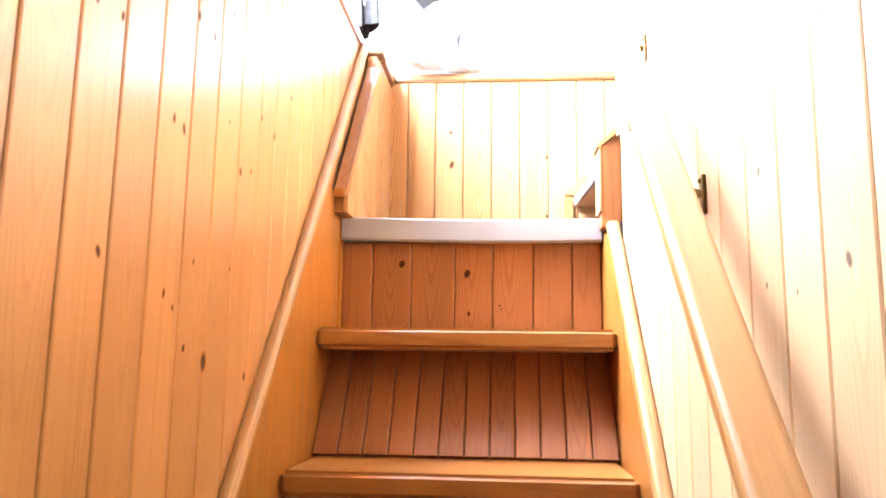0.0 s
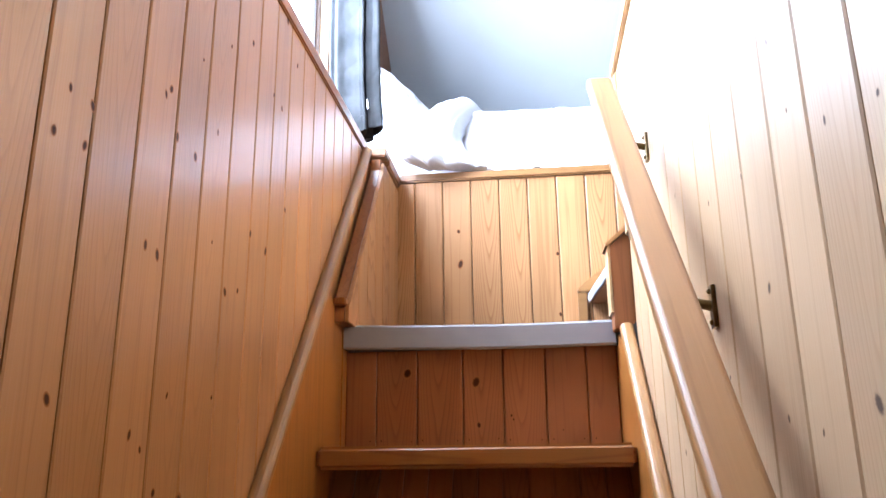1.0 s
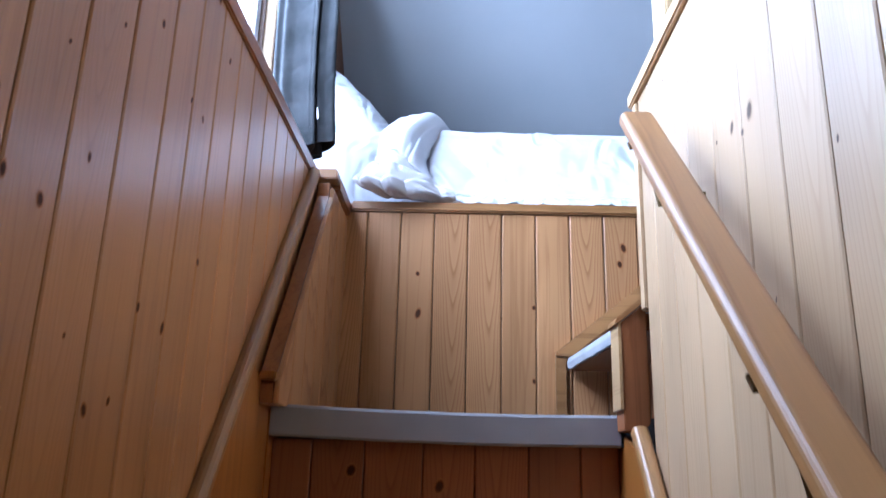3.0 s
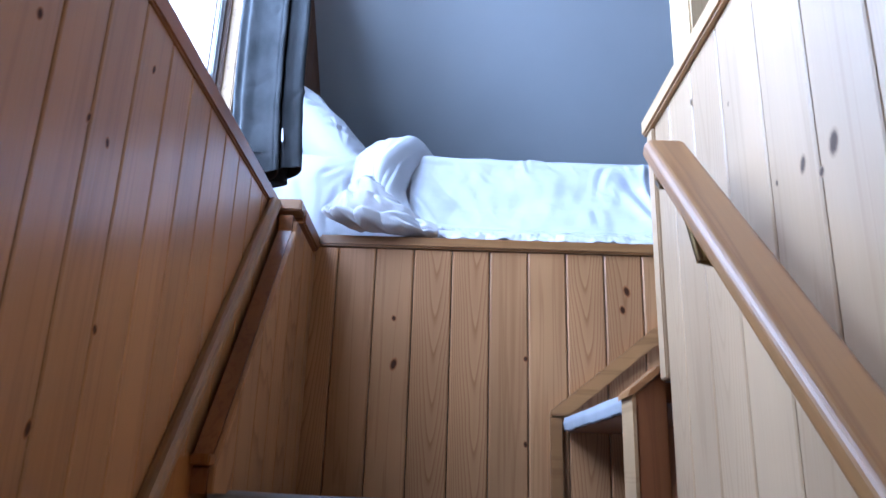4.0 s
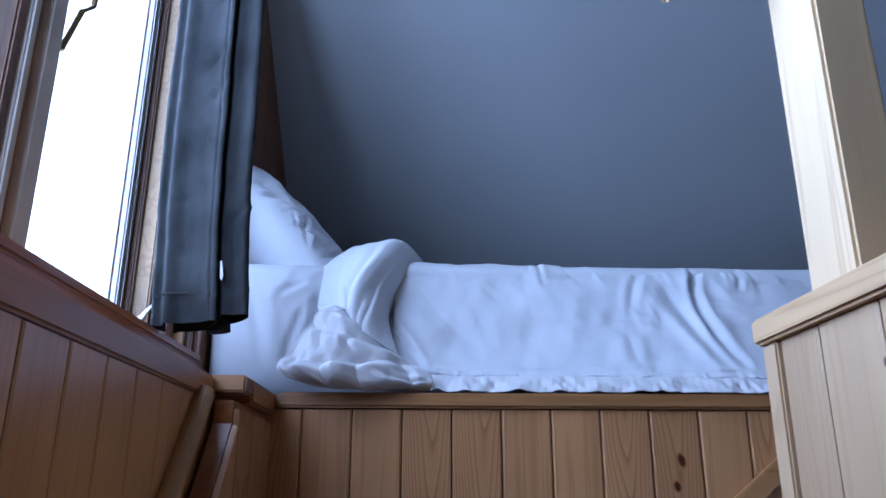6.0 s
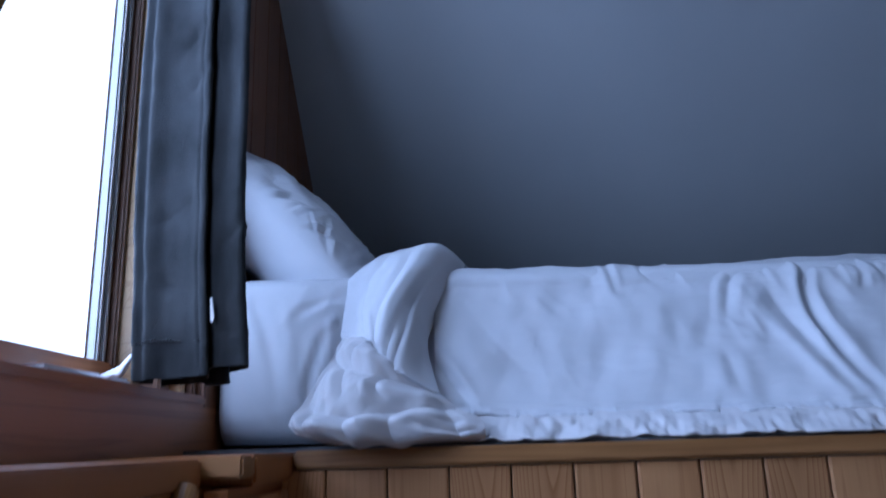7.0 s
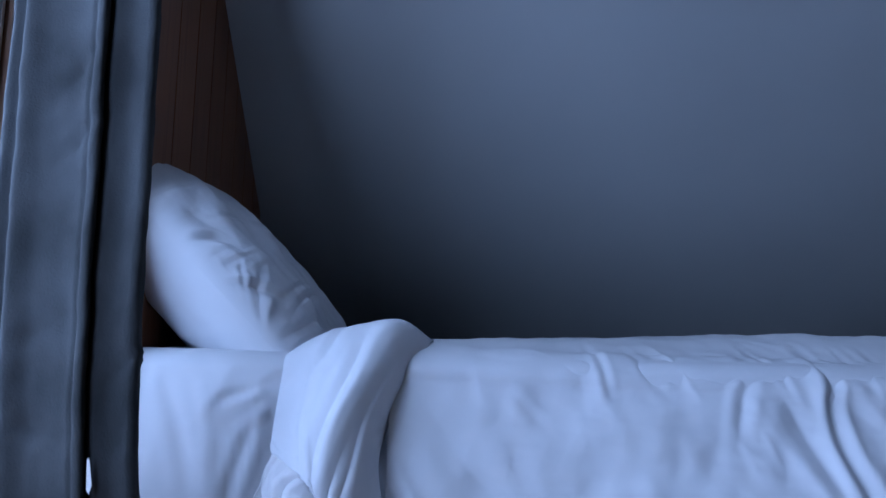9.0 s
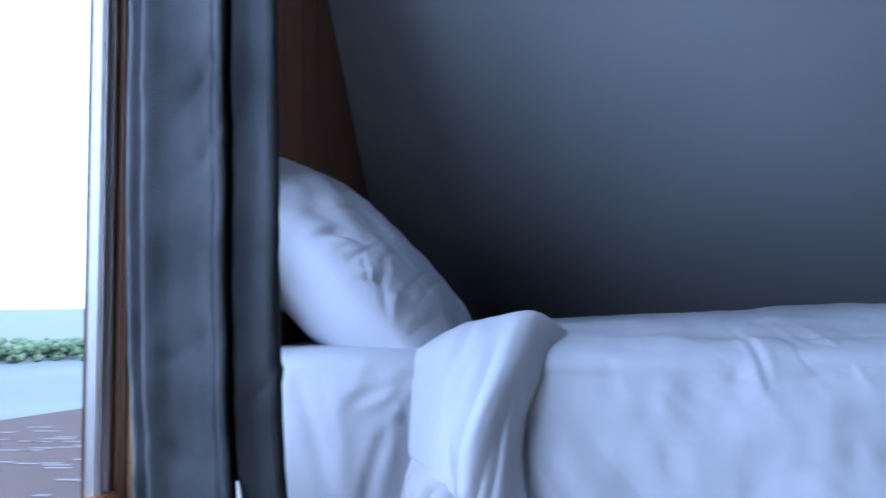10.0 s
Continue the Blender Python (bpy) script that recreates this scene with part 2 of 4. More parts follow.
gb.inputs["Transmission Weight"].default_value = 1.0
gb.inputs["IOR"].default_value = 1.01
GLASS = gm


# ---- mesh helpers ----
def box(bm, x0, x1, y0, y1, z0, z1, bevel=0.0, seg=2):
    vs = [bm.verts.new((x, y, z)) for x in (x0, x1) for y in (y0, y1) for z in (z0, z1)]
    for q in ((0, 1, 3, 2), (4, 6, 7, 5), (0, 4, 5, 1), (2, 3, 7, 6), (0, 2, 6, 4), (1, 5, 7, 3)):
        bm.faces.new([vs[i] for i in q])
    if bevel:
        bm.normal_update()
        es = {e for v in vs for e in v.link_edges}
        bmesh.ops.bevel(bm, geom=list(es), offset=bevel, segments=seg, affect="EDGES", clamp_overlap=True)
    return bm


def prism(bm, outline, a, b, axis="X", bevel=0.0):
    """A flat outline swept from a to b along an axis; outline in the two other axes."""
    def at(p, d):
        return {"X": (d, p[0], p[1]), "Y": (p[0], d, p[1]), "Z": (p[0], p[1], d)}[axis]
    lo, hi = [bm.verts.new(at(p, a)) for p in outline], [bm.verts.new(at(p, b)) for p in outline]
    n = len(outline)
    bm.faces.new(lo[::-1])
    bm.faces.new(hi)
    for i in range(n):
        bm.faces.new((lo[i], lo[(i + 1) % n], hi[(i + 1) % n], hi[i]))
    bmesh.ops.recalc_face_normals(bm, faces=bm.faces[:])
    if bevel:
        bmesh.ops.bevel(bm, geom=bm.edges[:], offset=bevel, segments=2, affect="EDGES", clamp_overlap=True)
    return bm


def bar(bm, p, q, w, h, round_=0.01, up=(0, 0, 1), seg=3):
    """A straight bar with a rounded section w by h from p to q."""
    p, q = Vector(p), Vector(q)
    d = (q - p).normalized()
    side = d.cross(Vector(up)).normalized()
    top = side.cross(d)
    ring = []
    for cx, cy, a0 in ((1, 1, 0), (-1, 1, 90), (-1, -1, 180), (1, -1, 270)):
        for i in range(seg + 1):
            a = radians(a0 + 90 * i / seg)
            ring.append((cx * (w / 2 - round_) + round_ * math.cos(a), cy * (h / 2 - round_) + round_ * math.sin(a)))
    ends = [[bm.verts.new(o + side * u + top * v) for u, v in ring] for o in (p, q)]
    n = len(ring)
    for i in range(n):
        bm.faces.new((ends[0][i], ends[0][(i + 1) % n], ends[1][(i + 1) % n], ends[1][i]))
    bm.faces.new(ends[0][::-1])
    bm.faces.new(ends[1])
    bmesh.ops.recalc_face_normals(bm, faces=bm.faces[:])
    return bm


def sloping(name, p, q, w, h, round_, material, parent, label="", seg=4, origin=(0, 0, 0)):
    """A straight bar as an object of its own whose local y runs along it, so that the grain does too."""
    p, q = Vector(p), Vector(q)
    d = q - p
    bm = bmesh.new()
    bar(bm, (0, -d.length / 2, 0), (0, d.length / 2, 0), w, h, round_, seg=seg)
    ob = part(name, bm, material, parent, label, smooth=False)
    side = d.cross(Vector((0, 0, 1))).normalized()
    top = side.cross(d).normalized()
    m = Matrix((side, d.normalized(), top)).transposed().to_4x4()
    m.translation = (p + q) / 2 - Vector(origin)
    ob.matrix_basis = m
    return ob


def sheet(bm, nu, nv, f):
    """A grid of points f(u, v), u and v from 0 to 1."""
    g = [[bm.verts.new(f(i / nu, j / nv)) for j in range(nv + 1)] for i in range(nu + 1)]
    for i in range(nu):
        for j in range(nv):
            bm.faces.new((g[i][j], g[i + 1][j], g[i + 1][j + 1], g[i][j + 1]))
    return g


def mesh_of(name, bm, material, smooth=False):
    me = bpy.data.meshes.new(name)
    bm.to_mesh(me)
    bm.free()
    me.materials.append(material)
    if smooth:
        me.polygons.foreach_set("use_smooth", [True] * len(me.polygons))
    return me


def part(name, bm, material, parent=None, label="", smooth=False):
    ob = new(name, mesh_of(name, bm, material, smooth))
    ob.parent = parent
    if label:
        tagged(ob, label)
    return ob


def thing(name, label, category, kind="", group="", at=(0, 0, 0)):
    ob = new(name)
    ob.location = at
    ob.empty_display_size = 0.05
    return tagged(ob, label, category, group, kind)


def curved(edge, hi, lo=0.0):
    """Smooth step of edge between lo and hi."""
    k = max(0.0, min(1.0, (edge - lo) / (hi - lo)))
    return k * k * (3 - 2 * k)


def wobble(x, y, z, s=1.0):
    return noise.noise(Vector((x * s, y * s, z * s)))


def board_mesh(name, width, height, thick, material, groove=0.003):
    """An upright tongue-and-groove board: front towards -y, its long edges chamfered."""
    bm = bmesh.new()
    w = width / 2 - 0.0011
    d = thick - groove * 0.6
    prism(bm, [(-w, 0), (-w, -d), (-w + groove, -thick), (w - groove, -thick), (w, -d), (w, 0)], 0, height, "Z")
    return mesh_of(name, bm, material)


def boards(parent, mesh, spots, turn):
    for x, y, z in spots:
        ob = new("board", mesh)
        ob.parent = parent
        ob.matrix_basis = pose(x, y, z, 0, 0, turn)


# ---- large structure: the stairwell ----
FLOOR, LANDING, DECK_Z = -0.11, 1.873, 2.412
LEFT_TURN = 0.28         # the left wall closes in a little towards the top of the stairs


def left_x(y):
    return -0.2813 + (y - 0.9) * math.tan(radians(LEFT_TURN))


bm = bmesh.new()
box(bm, -0.45, 2.3, -1.6, 2.2, FLOOR - 0.06, FLOOR)
tagged(part("floor", bm, CLOSING_FLOOR), "unseen plain brown floor closing the foot of the stairs", "floor", kind="structure")

wall_left = thing("wall_left", "varnished orange pine board wall beside the stairs", "wall", "structure")
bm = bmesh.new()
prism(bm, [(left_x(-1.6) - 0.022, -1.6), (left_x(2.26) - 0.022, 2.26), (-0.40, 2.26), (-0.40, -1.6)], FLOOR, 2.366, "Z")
part("backing", bm, JOINT_SHADE, wall_left)

RIGHT_X = 0.3255        # face of the right wall
wall_right = thing("wall_right", "pine board wall beside the stairs, paled as if window-lit", "wall", "structure")
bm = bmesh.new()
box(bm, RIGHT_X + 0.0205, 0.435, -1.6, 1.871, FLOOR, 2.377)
part("backing", bm, JOINT_SHADE, wall_right)
bm = bmesh.new()
box(bm, RIGHT_X - 0.004, 0.437, 1.8475, 1.874, 2.03, 2.3775, 0.002)
part("end_trim", bm, PINE_RIGHT_LIT, wall_right)

wall_back = thing("wall_back", "honey pine board wall below the sleeping platform", "wall", "structure")
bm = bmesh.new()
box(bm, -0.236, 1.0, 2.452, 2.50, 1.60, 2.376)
part("backing", bm, JOINT_SHADE, wall_back)
BACK_BOARD = board_mesh("back_board", 0.0803, 2.376 - 1.86, 0.016, PINE_BACK, 0.003)

# unseen closing walls and floor above the lower room, keeping light out
# added behind the stairs to stop light leaking in from below
bm = bmesh.new()
box(bm, -0.398, 2.30, 2.51, 2.56, FLOOR, 2.198)
tagged(part("wall_rear_lower", bm, PLAIN), "unseen plain wall added to stop light under the sleeping platform", "wall", kind="structure")
bm = bmesh.new()
box(bm, -0.62, 2.36, -1.78, -1.72, FLOOR, 4.45)
tagged(part("wall_south", bm, PLAIN), "unseen plain brown wall closing the stairwell", "wall", kind="structure")
bm = bmesh.new()
box(bm, 2.3, 2.36, -1.72, 4.6, FLOOR, 4.4)
tagged(part("wall_east", bm, PLAIN), "unseen plain brown wall closing the right end", "wall", kind="structure")
bm = bmesh.new()
box(bm, 0.43, 2.3, -1.6, 1.86, 2.30, 2.385)
# slab over the lower stairs, added to keep light off the risers
box(bm, -0.31, 0.43, -1.6, 0.50, 2.30, 2.385)
tagged(part("upper_floor", bm, CARPET), "unseen grey upper floor with an added slab blocking light", "floor", kind="structure")
bm = bmesh.new()
box(bm, 0.95, 2.3, 1.86, 2.452, 2.30, 2.385)
tagged(part("upper_floor", bm, CARPET), "grey carpeted floor at the top of the steps", "floor", kind="structure")

# the sloping grey ceiling over the bed and the unseen flat ceiling
SLOPE = lambda y: 3.042 - 0.83 * (y - 3.36)
bm = bmesh.new()
prism(bm, [(4.6, SLOPE(4.6)), (1.7, SLOPE(1.7)), (1.7, SLOPE(1.7) + 0.08), (4.6, SLOPE(4.6) + 0.08)], -0.62, 2.36, "X")
tagged(part("ceiling_slope", bm, GREY_WALL), "blue-grey painted sloping ceiling behind the bed", "ceiling", kind="structure")
bm = bmesh.new()
box(bm, -0.62, 2.36, -1.78, 1.72, SLOPE(1.7) + 0.005, SLOPE(1.7) + 0.08)
tagged(part("ceiling", bm, PLAIN), "unseen plain flat ceiling closing the stairwell", "ceiling", kind="structure")

# the platform
bm = bmesh.new()
box(bm, -0.44, 2.3, 2.50, 4.4, 2.20, DECK_Z - 0.006)
box(bm, -0.226, 2.3, 2.457, 2.502, 2.376, DECK_Z - 0.006)
tagged(part("platform", bm, CARPET), "grey carpeted sleeping platform", "platform", kind="structure")

# ---- window wall ----
wall_window = thing("wall_window", "timber window wall above the stairs", "wall", "structure")
WX0, WX1 = -0.535, -0.415
bm = bmesh.new()
box(bm, WX0, -0.40, -1.72, 2.66, FLOOR, 2.470)
part("lower_wall", bm, SILL_WOOD, wall_window)
bm = bmesh.new()
box(bm, WX0, WX1, -1.72, 2.66, 4.20, 4.45)
part("upper_wall", bm, PANEL_DARK, wall_window)
# unseen stretch kept solid instead of glazed, blocking light from behind
bm = bmesh.new()
box(bm, WX0, WX1, -1.72, 1.20, 2.470, 4.20)
part("side_wall", bm, PANEL_DARK, wall_window)
bm = bmesh.new()
prism(bm, [(2.575, 2.35), (4.6, 2.35), (4.6, 2.36), (2.575, SLOPE(2.575) + 0.02)], WX0, WX1 + 0.008, "X")
part("side_wall", bm, PANEL_DARK, wall_window)
for k in range(9):
    y0, y1 = 2.576 + 0.094 * k, 2.576 + 0.094 * (k + 1) - 0.0015
    bm = bmesh.new()
    prism(bm, [(y0, 2.40), (y1, 2.40), (y1, SLOPE(y1) - 0.001), (y0, SLOPE(y0) - 0.001)], WX1 + 0.0085, WX1 + 0.0145, "X", 0.0012)
    part("plank", bm, PANEL_DARK, wall_window)

window = thing("window_1", "wide timber window with dark frame looking over a lake", "window", "structure")
GX, GZ0, GZ1 = -0.52, 2.530, 4.16


def frame_bar(x0, x1, y0, y1, z0, z1, mat=FRAME_WOOD, name="window_frame"):
    bm = bmesh.new()
    box(bm, x0, x1, y0, y1, z0, z1, 0.003)
    return part(name, bm, mat, window)


LIGHT_STRIP = PALE_TRIM
frame_bar(-0.530, -0.512, 2.452, 2.462, 2.47, 4.18, ALU)                 # right jamb: stepped profile of thin strips, first two paled for daylight glare
frame_bar(-0.530, -0.508, 2.4625, 2.474, 2.47, 4.18, ALU)
frame_bar(-0.530, -0.497, 2.475, 2.486, 2.47, 4.18)
frame_bar(-0.530, -0.470, 2.487, 2.500, 2.47, 4.18, PINE_CAP_R)
frame_bar(-0.530, -0.440, 2.501, 2.540, 2.47, 4.18)
frame_bar(-0.530, -0.424, 2.541, 2.560, 2.47, 4.18, PINE_CAP_R)
frame_bar(-0.530, -0.412, 2.561, 2.574, 2.47, 4.18)
frame_bar(-0.530, -0.500, 2.012, 2.032, 2.50, 4.18)                 # mullion
frame_bar(-0.530, -0.493, 2.033, 2.050, 2.50, 4.18, LIGHT_STRIP)
frame_bar(-0.530, -0.500, 2.051, 2.066, 2.50, 4.18, SILL_WOOD)
frame_bar(-0.530, -0.488, 2.067, 2.104, 2.50, 4.18, LIGHT_STRIP)
frame_bar(-0.530, -0.500, 2.105, 2.124, 2.50, 4.18)
frame_bar(-0.530, -0.495, 1.20, 1.30, 2.47, 4.18)
frame_bar(-0.530, -0.500, 1.20, 2.574, 2.47, 2.530, SILL_WOOD)
frame_bar(-0.530, -0.500, 1.20, 2.574, 4.16, 4.20, SILL_WOOD)
for y0, y1 in ((1.30, 2.012), (2.124, 2.452)):
    bm = bmesh.new()
    box(bm, GX - 0.003, GX + 0.003, y0 - 0.004, y1 + 0.004, GZ0 - 0.004, GZ1 + 0.004)
    pane = part("pane", bm, GLASS, window)
    pane.visible_shadow = False
bm = bmesh.new()
box(bm, GX + 0.0035, GX + 0.006, 2.428, 2.4305, GZ0, GZ1)
part("seal", bm, FRAME_WOOD, window, "thin dark glazing seal")
bm = bmesh.new()
bar(bm, (-0.495, 2.115, 2.83), (-0.480, 2.125, 2.90), 0.008, 0.008, 0.003)
bar(bm, (-0.480, 2.125, 2.90), (-0.478, 2.150, 2.925), 0.008, 0.006, 0.002)
bar(bm, (-0.478, 2.150, 2.925), (-0.478, 2.152, 2.945), 0.008, 0.006, 0.002)
part("catch", bm, BRASS, window, "small dark hooked window catch")
bm = bmesh.new()
box(bm, -0.500, -0.395, 1.20, 2.574, 2.470, 2.486, 0.004)
part("window_sill", bm, SILL_WOOD, window)
bm = bmesh.new()
box(bm, -0.480, -0.440, 2.205, 2.41, 2.4865, 2.500, 0.004)
part("track", bm, ALU, window, "thin aluminium track on the sill")

# caps on the low walls
bm = bmesh.new()
prism(bm, [(left_x(-1.6) + 0.005, -1.6), (left_x(2.215) + 0.005, 2.215), (-0.400, 2.215), (-0.400, -1.6)], 2.367, 2.397, "Z", 0.003)
tagged(part("trim", bm, PINE_CAP_Y), "rounded reddish pine cap along the stair wall", "wall cap", kind="structure")
bm = bmesh.new()
box(bm, -0.398, -0.228, 2.217, 2.262, 2.376, 2.399, 0.003)
tagged(part("trim", bm, PINE_CAP_X), "short light pine cap at the end of the stair wall", "wall cap", kind="structure")
bm = bmesh.new()
box(bm, -0.400, -0.228, 2.264, 2.66, 2.366, 2.400, 0.004)
tagged(part("trim", bm, PINE_CAP_Y), "pine cap return beside the platform edge", "wall cap", kind="structure")
bm = bmesh.new()
box(bm, -0.227, 1.0, 2.426, 2.456, 2.378, 2.402, 0.004)
tagged(part("trim", bm, PINE_CAP_X), "honey pine edge strip along the sleeping platform", "edge strip", kind="structure")
bm = bmesh.new()
box(bm, RIGHT_X - 0.009, 0.450, -1.6, 1.882, 2.378, 2.4025, 0.003)
tagged(part("trim", bm, PINE_CAP_R), "worn pale pine cap along the stair wall", "wall cap", kind="structure")

# ---- staircase ----
RISE, GO = 0.2365, 0.2
stairs = thing("staircase", "steep narrow orange pine staircase with a grey landing edge", "stairs", "structure")
LL = lambda y: 1.737 + 1.205 * (y - 1.641)      # line of the left moulding
RL = lambda y: 1.842 + 1.13 * (y - 1.868)       # line of the right moulding
bm = bmesh.new()
prism(bm, [(1.936, 1.35), (1.936, 1.915), (1.850, 1.922), (1.80, LL(1.80) - 0.012), (0.20, LL(0.20) - 0.012), (0.20, LL(0.20) - 0.62)], -0.2795, -0.2615, "X", 0.002)
part("stringer", bm, PINE_STRING, stairs)
bm = bmesh.new()
prism(bm, [(1.995, 1.35), (1.995, 1.826), (1.935, 1.826), (1.935, 1.845), (1.86, RL(1.86) - 0.010), (0.10, RL(0.10) - 0.010), (0.10, RL(0.10) - 0.62)], 0.299, 0.3245, "X", 0.002)
part("stringer", bm, PINE_STRING, stairs)
sloping("moulding", (-0.2715, 0.35, LL(0.35)), (-0.2665, 2.165, LL(2.165)), 0.025, 0.026, 0.012, PINE_MOULD, stairs, "light pine half-round moulding")
sloping("moulding", (0.3215, 0.20, RL(0.20)), (0.310, 1.872, RL(1.872)), 0.026, 0.026, 0.010, PINE_MOULD, stairs, "light pine half-round moulding")
bm = bmesh.new()
box(bm, -0.2605, 0.298, 1.55, 1.86, 0, 0.040, 0.008, 3)
TREAD = mesh_of("tread", bm, PINE_TREAD)
RISER_JOINTS = (-0.2605, -0.195, -0.110, -0.0155, 0.067, 0.153, 0.236, 0.298)
RISER_BOARDS = [(0.5 * (a + b), board_mesh("riser_board", b - a, RISE - 0.042, 0.010, PINE_RISER, 0.002)) for a, b in zip(RISER_JOINTS, RISER_JOINTS[1:])]
NARROW = board_mesh("riser_board", 0.0465, math.hypot(RISE - 0.0395, 0.13) - 0.002, 0.010, PINE_RISER, 0.002)
NARROW_BOARDS = [(-0.2605 + 0.0465 * (k + 0.5), NARROW) for k in range(12)]
for i in range(7):
    y = 1.757 - i * (GO + 0.004)
    z = 1.632 - i * RISE
    ob = new("tread", TREAD)
    ob.parent = stairs
    ob.matrix_basis = pose(0, y - 1.55, z - 0.040)
    lean = 0.0 if i == 0 else 0.13                 # the lower risers lean back under the tread above
    y_low, high = y + (0.222 if i == 0 else 0.214), RISE - 0.0395
    bm = bmesh.new()
    prism(bm, [(y_low, z + 0.001), (y_low + 0.012, z + 0.001), (y_low + lean + 0.012, z + high), (y_low + lean, z + high)], -0.262, 0.300, "X")
    riser = part("riser", bm, PINE_RISER, stairs)
    if i < 3:
        slant = math.degrees(math.atan2(lean, high))
        for x, mesh in RISER_BOARDS if i == 0 else NARROW_BOARDS:
            ob = new("board", mesh)
            ob.parent = riser
            ob.matrix_basis = pose(x, y_low - 0.001, z + 0.0005, -slant)
bm = bmesh.new()
box(bm, -0.2595, 0.60, 1.956, 2.452, 1.831, LANDING)
part("landing", bm, CARPET, stairs, "grey landing")
bm = bmesh.new()
rows = []                                         # a soft strip that sags a little between its ends
for k in range(25):
    u = k / 24
    x, sag = -0.2585 + 0.5535 * u, 0.004 * math.sin(math.pi * u) + 0.0012 * wobble(u, 0, 3, 6) - 0.002 + 0.006 * u
    rows.append([bm.verts.new((x, y, z - sag)) for y, z in ((1.957, 1.830), (1.937, 1.829), (1.934, 1.833), (1.934, 1.874), (1.9375, 1.8785), (1.957, 1.879))])
for p, q in zip(rows, rows[1:]):
    for k in range(6):
        bm.faces.new((p[k], q[k], q[(k + 1) % 6], p[(k + 1) % 6]))
bm.faces.new(rows[0])
bm.faces.new(rows[-1][::-1])
bmesh.ops.recalc_face_normals(bm, faces=bm.faces[:])
part("nosing", bm, GREY_NOSE, stairs, "grey vinyl nosing strip")

# thick lining on the left of the landing, its sloping edge follows the stairs
lining = thing("landing_lining", "pine lining with a sloping edge beside the landing", "wall lining", "structure")
bm = bmesh.new()
prism(bm, [(1.868, LANDING + 0.003), (1.868, 1.905), (2.215, 2.335), (2.215, 2.365), (2.451, 2.365), (2.451, LANDING + 0.003)], -0.2665, -0.242, "X")
part("core", bm, PINE_CAP_Y, lining)
for y0, y1 in ((1.869, 1.952), (1.953, 2.040), (2.041, 2.128), (2.129, 2.214), (2.2155, 2.300), (2.301, 2.386), (2.387, 2.434)):
    top = lambda y: min(2.354, 1.905 + (y - 1.868) * 1.239)
    hi0, hi1 = (2.354, 2.354) if y0 > 2.215 else (top(y0), top(y1))
    bm = bmesh.new()
    prism(bm, [(y0, LANDING + 0.003), (y0, hi0), (y1, hi1), (y1, LANDING + 0.003)], -0.2415, -0.233, "X", 0.0015)
    part("board", bm, PINE_BACK, lining)
bm = bmesh.new()
box(bm, -0.2610, -0.236, 1.850, 1.9365, 1.909, 1.922, 0.002)
part("end_block", bm, PINE_STRING, lining)
bm = bmesh.new()
box(bm, -0.2795, -0.2600, 1.937, 2.0, 1.35, LANDING - 0.002)
part("filler", bm, PINE_STRING, lining)

# ---- second short flight, seen past the end of the right wall ----
flight = thing("upper_steps", "upper steps with a worn grey tread edge turning off the landing", "stairs", "structure")
bm = bmesh.new()
prism(bm, [(0.290, 2.425), (0.325, 1.900), (0.95, 1.900), (0.95, 2.425)], 2.006, 2.033, "Z", 0.003)
part("tread", bm, PINE_RISER, flight)


def cover_at(u, v):
    """The grey covering: over the tread, round its edge and a little way down, with a frayed lower rim."""
    y = 2.424 - 0.520 * v
    x = 0.290 - 0.0667 * (y - 2.425)
    rim = 0.030 + 0.007 * wobble(0, y, 0, 14) + 0.004 * wobble(3, y, 0, 40)
    bulge = 0.003 * wobble(y, 5, 0, 11)
    ways = ((0.60, 2.036), (x + 0.02, 2.0365), (x - 0.004 + bulge, 2.033), (x - 0.007 + bulge, 2.022), (x - 0.004 + bulge, 2.036 - rim))
    k = min(int(u * 4), 3)
    a, b, t = ways[k], ways[k + 1], u * 4 - k
    return (a[0] + (b[0] - a[0]) * t, y, a[1] + (b[1] - a[1]) * t)


bm = bmesh.new()
sheet(bm, 16, 60, cover_at)
ob = part("tread_cover", bm, STEP_COVER, flight, "worn pale grey covering with a frayed rim", smooth=True)
ob.modifiers.new("thickness", "SOLIDIFY").thickness = 0.0025
bm = bmesh.new()
prism(bm, [(0.42, 2.425), (0.455, 1.900), (0.48, 1.900), (0.445, 2.425)], LANDING + 0.001, 2.005, "Z")
part("riser", bm, PINE_RISER, flight)
bm = bmesh.new()
box(bm, 0.62, 0.95, 1.900, 2.425, 2.07, 2.27)
part("step", bm, GREY_NOSE, flight)
newel = thing("newel_block", "short reddish pine newel block with a sloping cap", "newel post", "structure")
bm = bmesh.new()
prism(bm, [(0.290, 1.848), (0.290, 2.013), (0.330, 2.046), (0.330, 1.860), (0.318, 1.848)], 1.880, 1.935, "Y", 0.0015)
part("body", bm, PINE_RISER, newel)
# pale strip carries the window light on the left face in its colour
bm = bmesh.new()
box(bm, 0.2850, 0.2895, 1.878, 1.937, 1.880, 2.018)
part("edge_strip", bm, PINE_CAP_R, newel, "left face paled as lit by the window")
bm = bmesh.new()
prism(bm, [(0.280, 2.010), (0.282, 2.019), (0.290, 2.025), (0.322, 2.052), (0.334, 2.059), (0.334, 2.050), (0.322, 2.041), (0.290, 2.0145)], 1.8755, 1.940, "Y", 0.001)
part("cap", bm, PINE_CAP_X, newel)
skirt = thing("skirting", "pale pine skirting strip climbing the back wall with the steps", "skirting", "structure")
bm = bmesh.new()
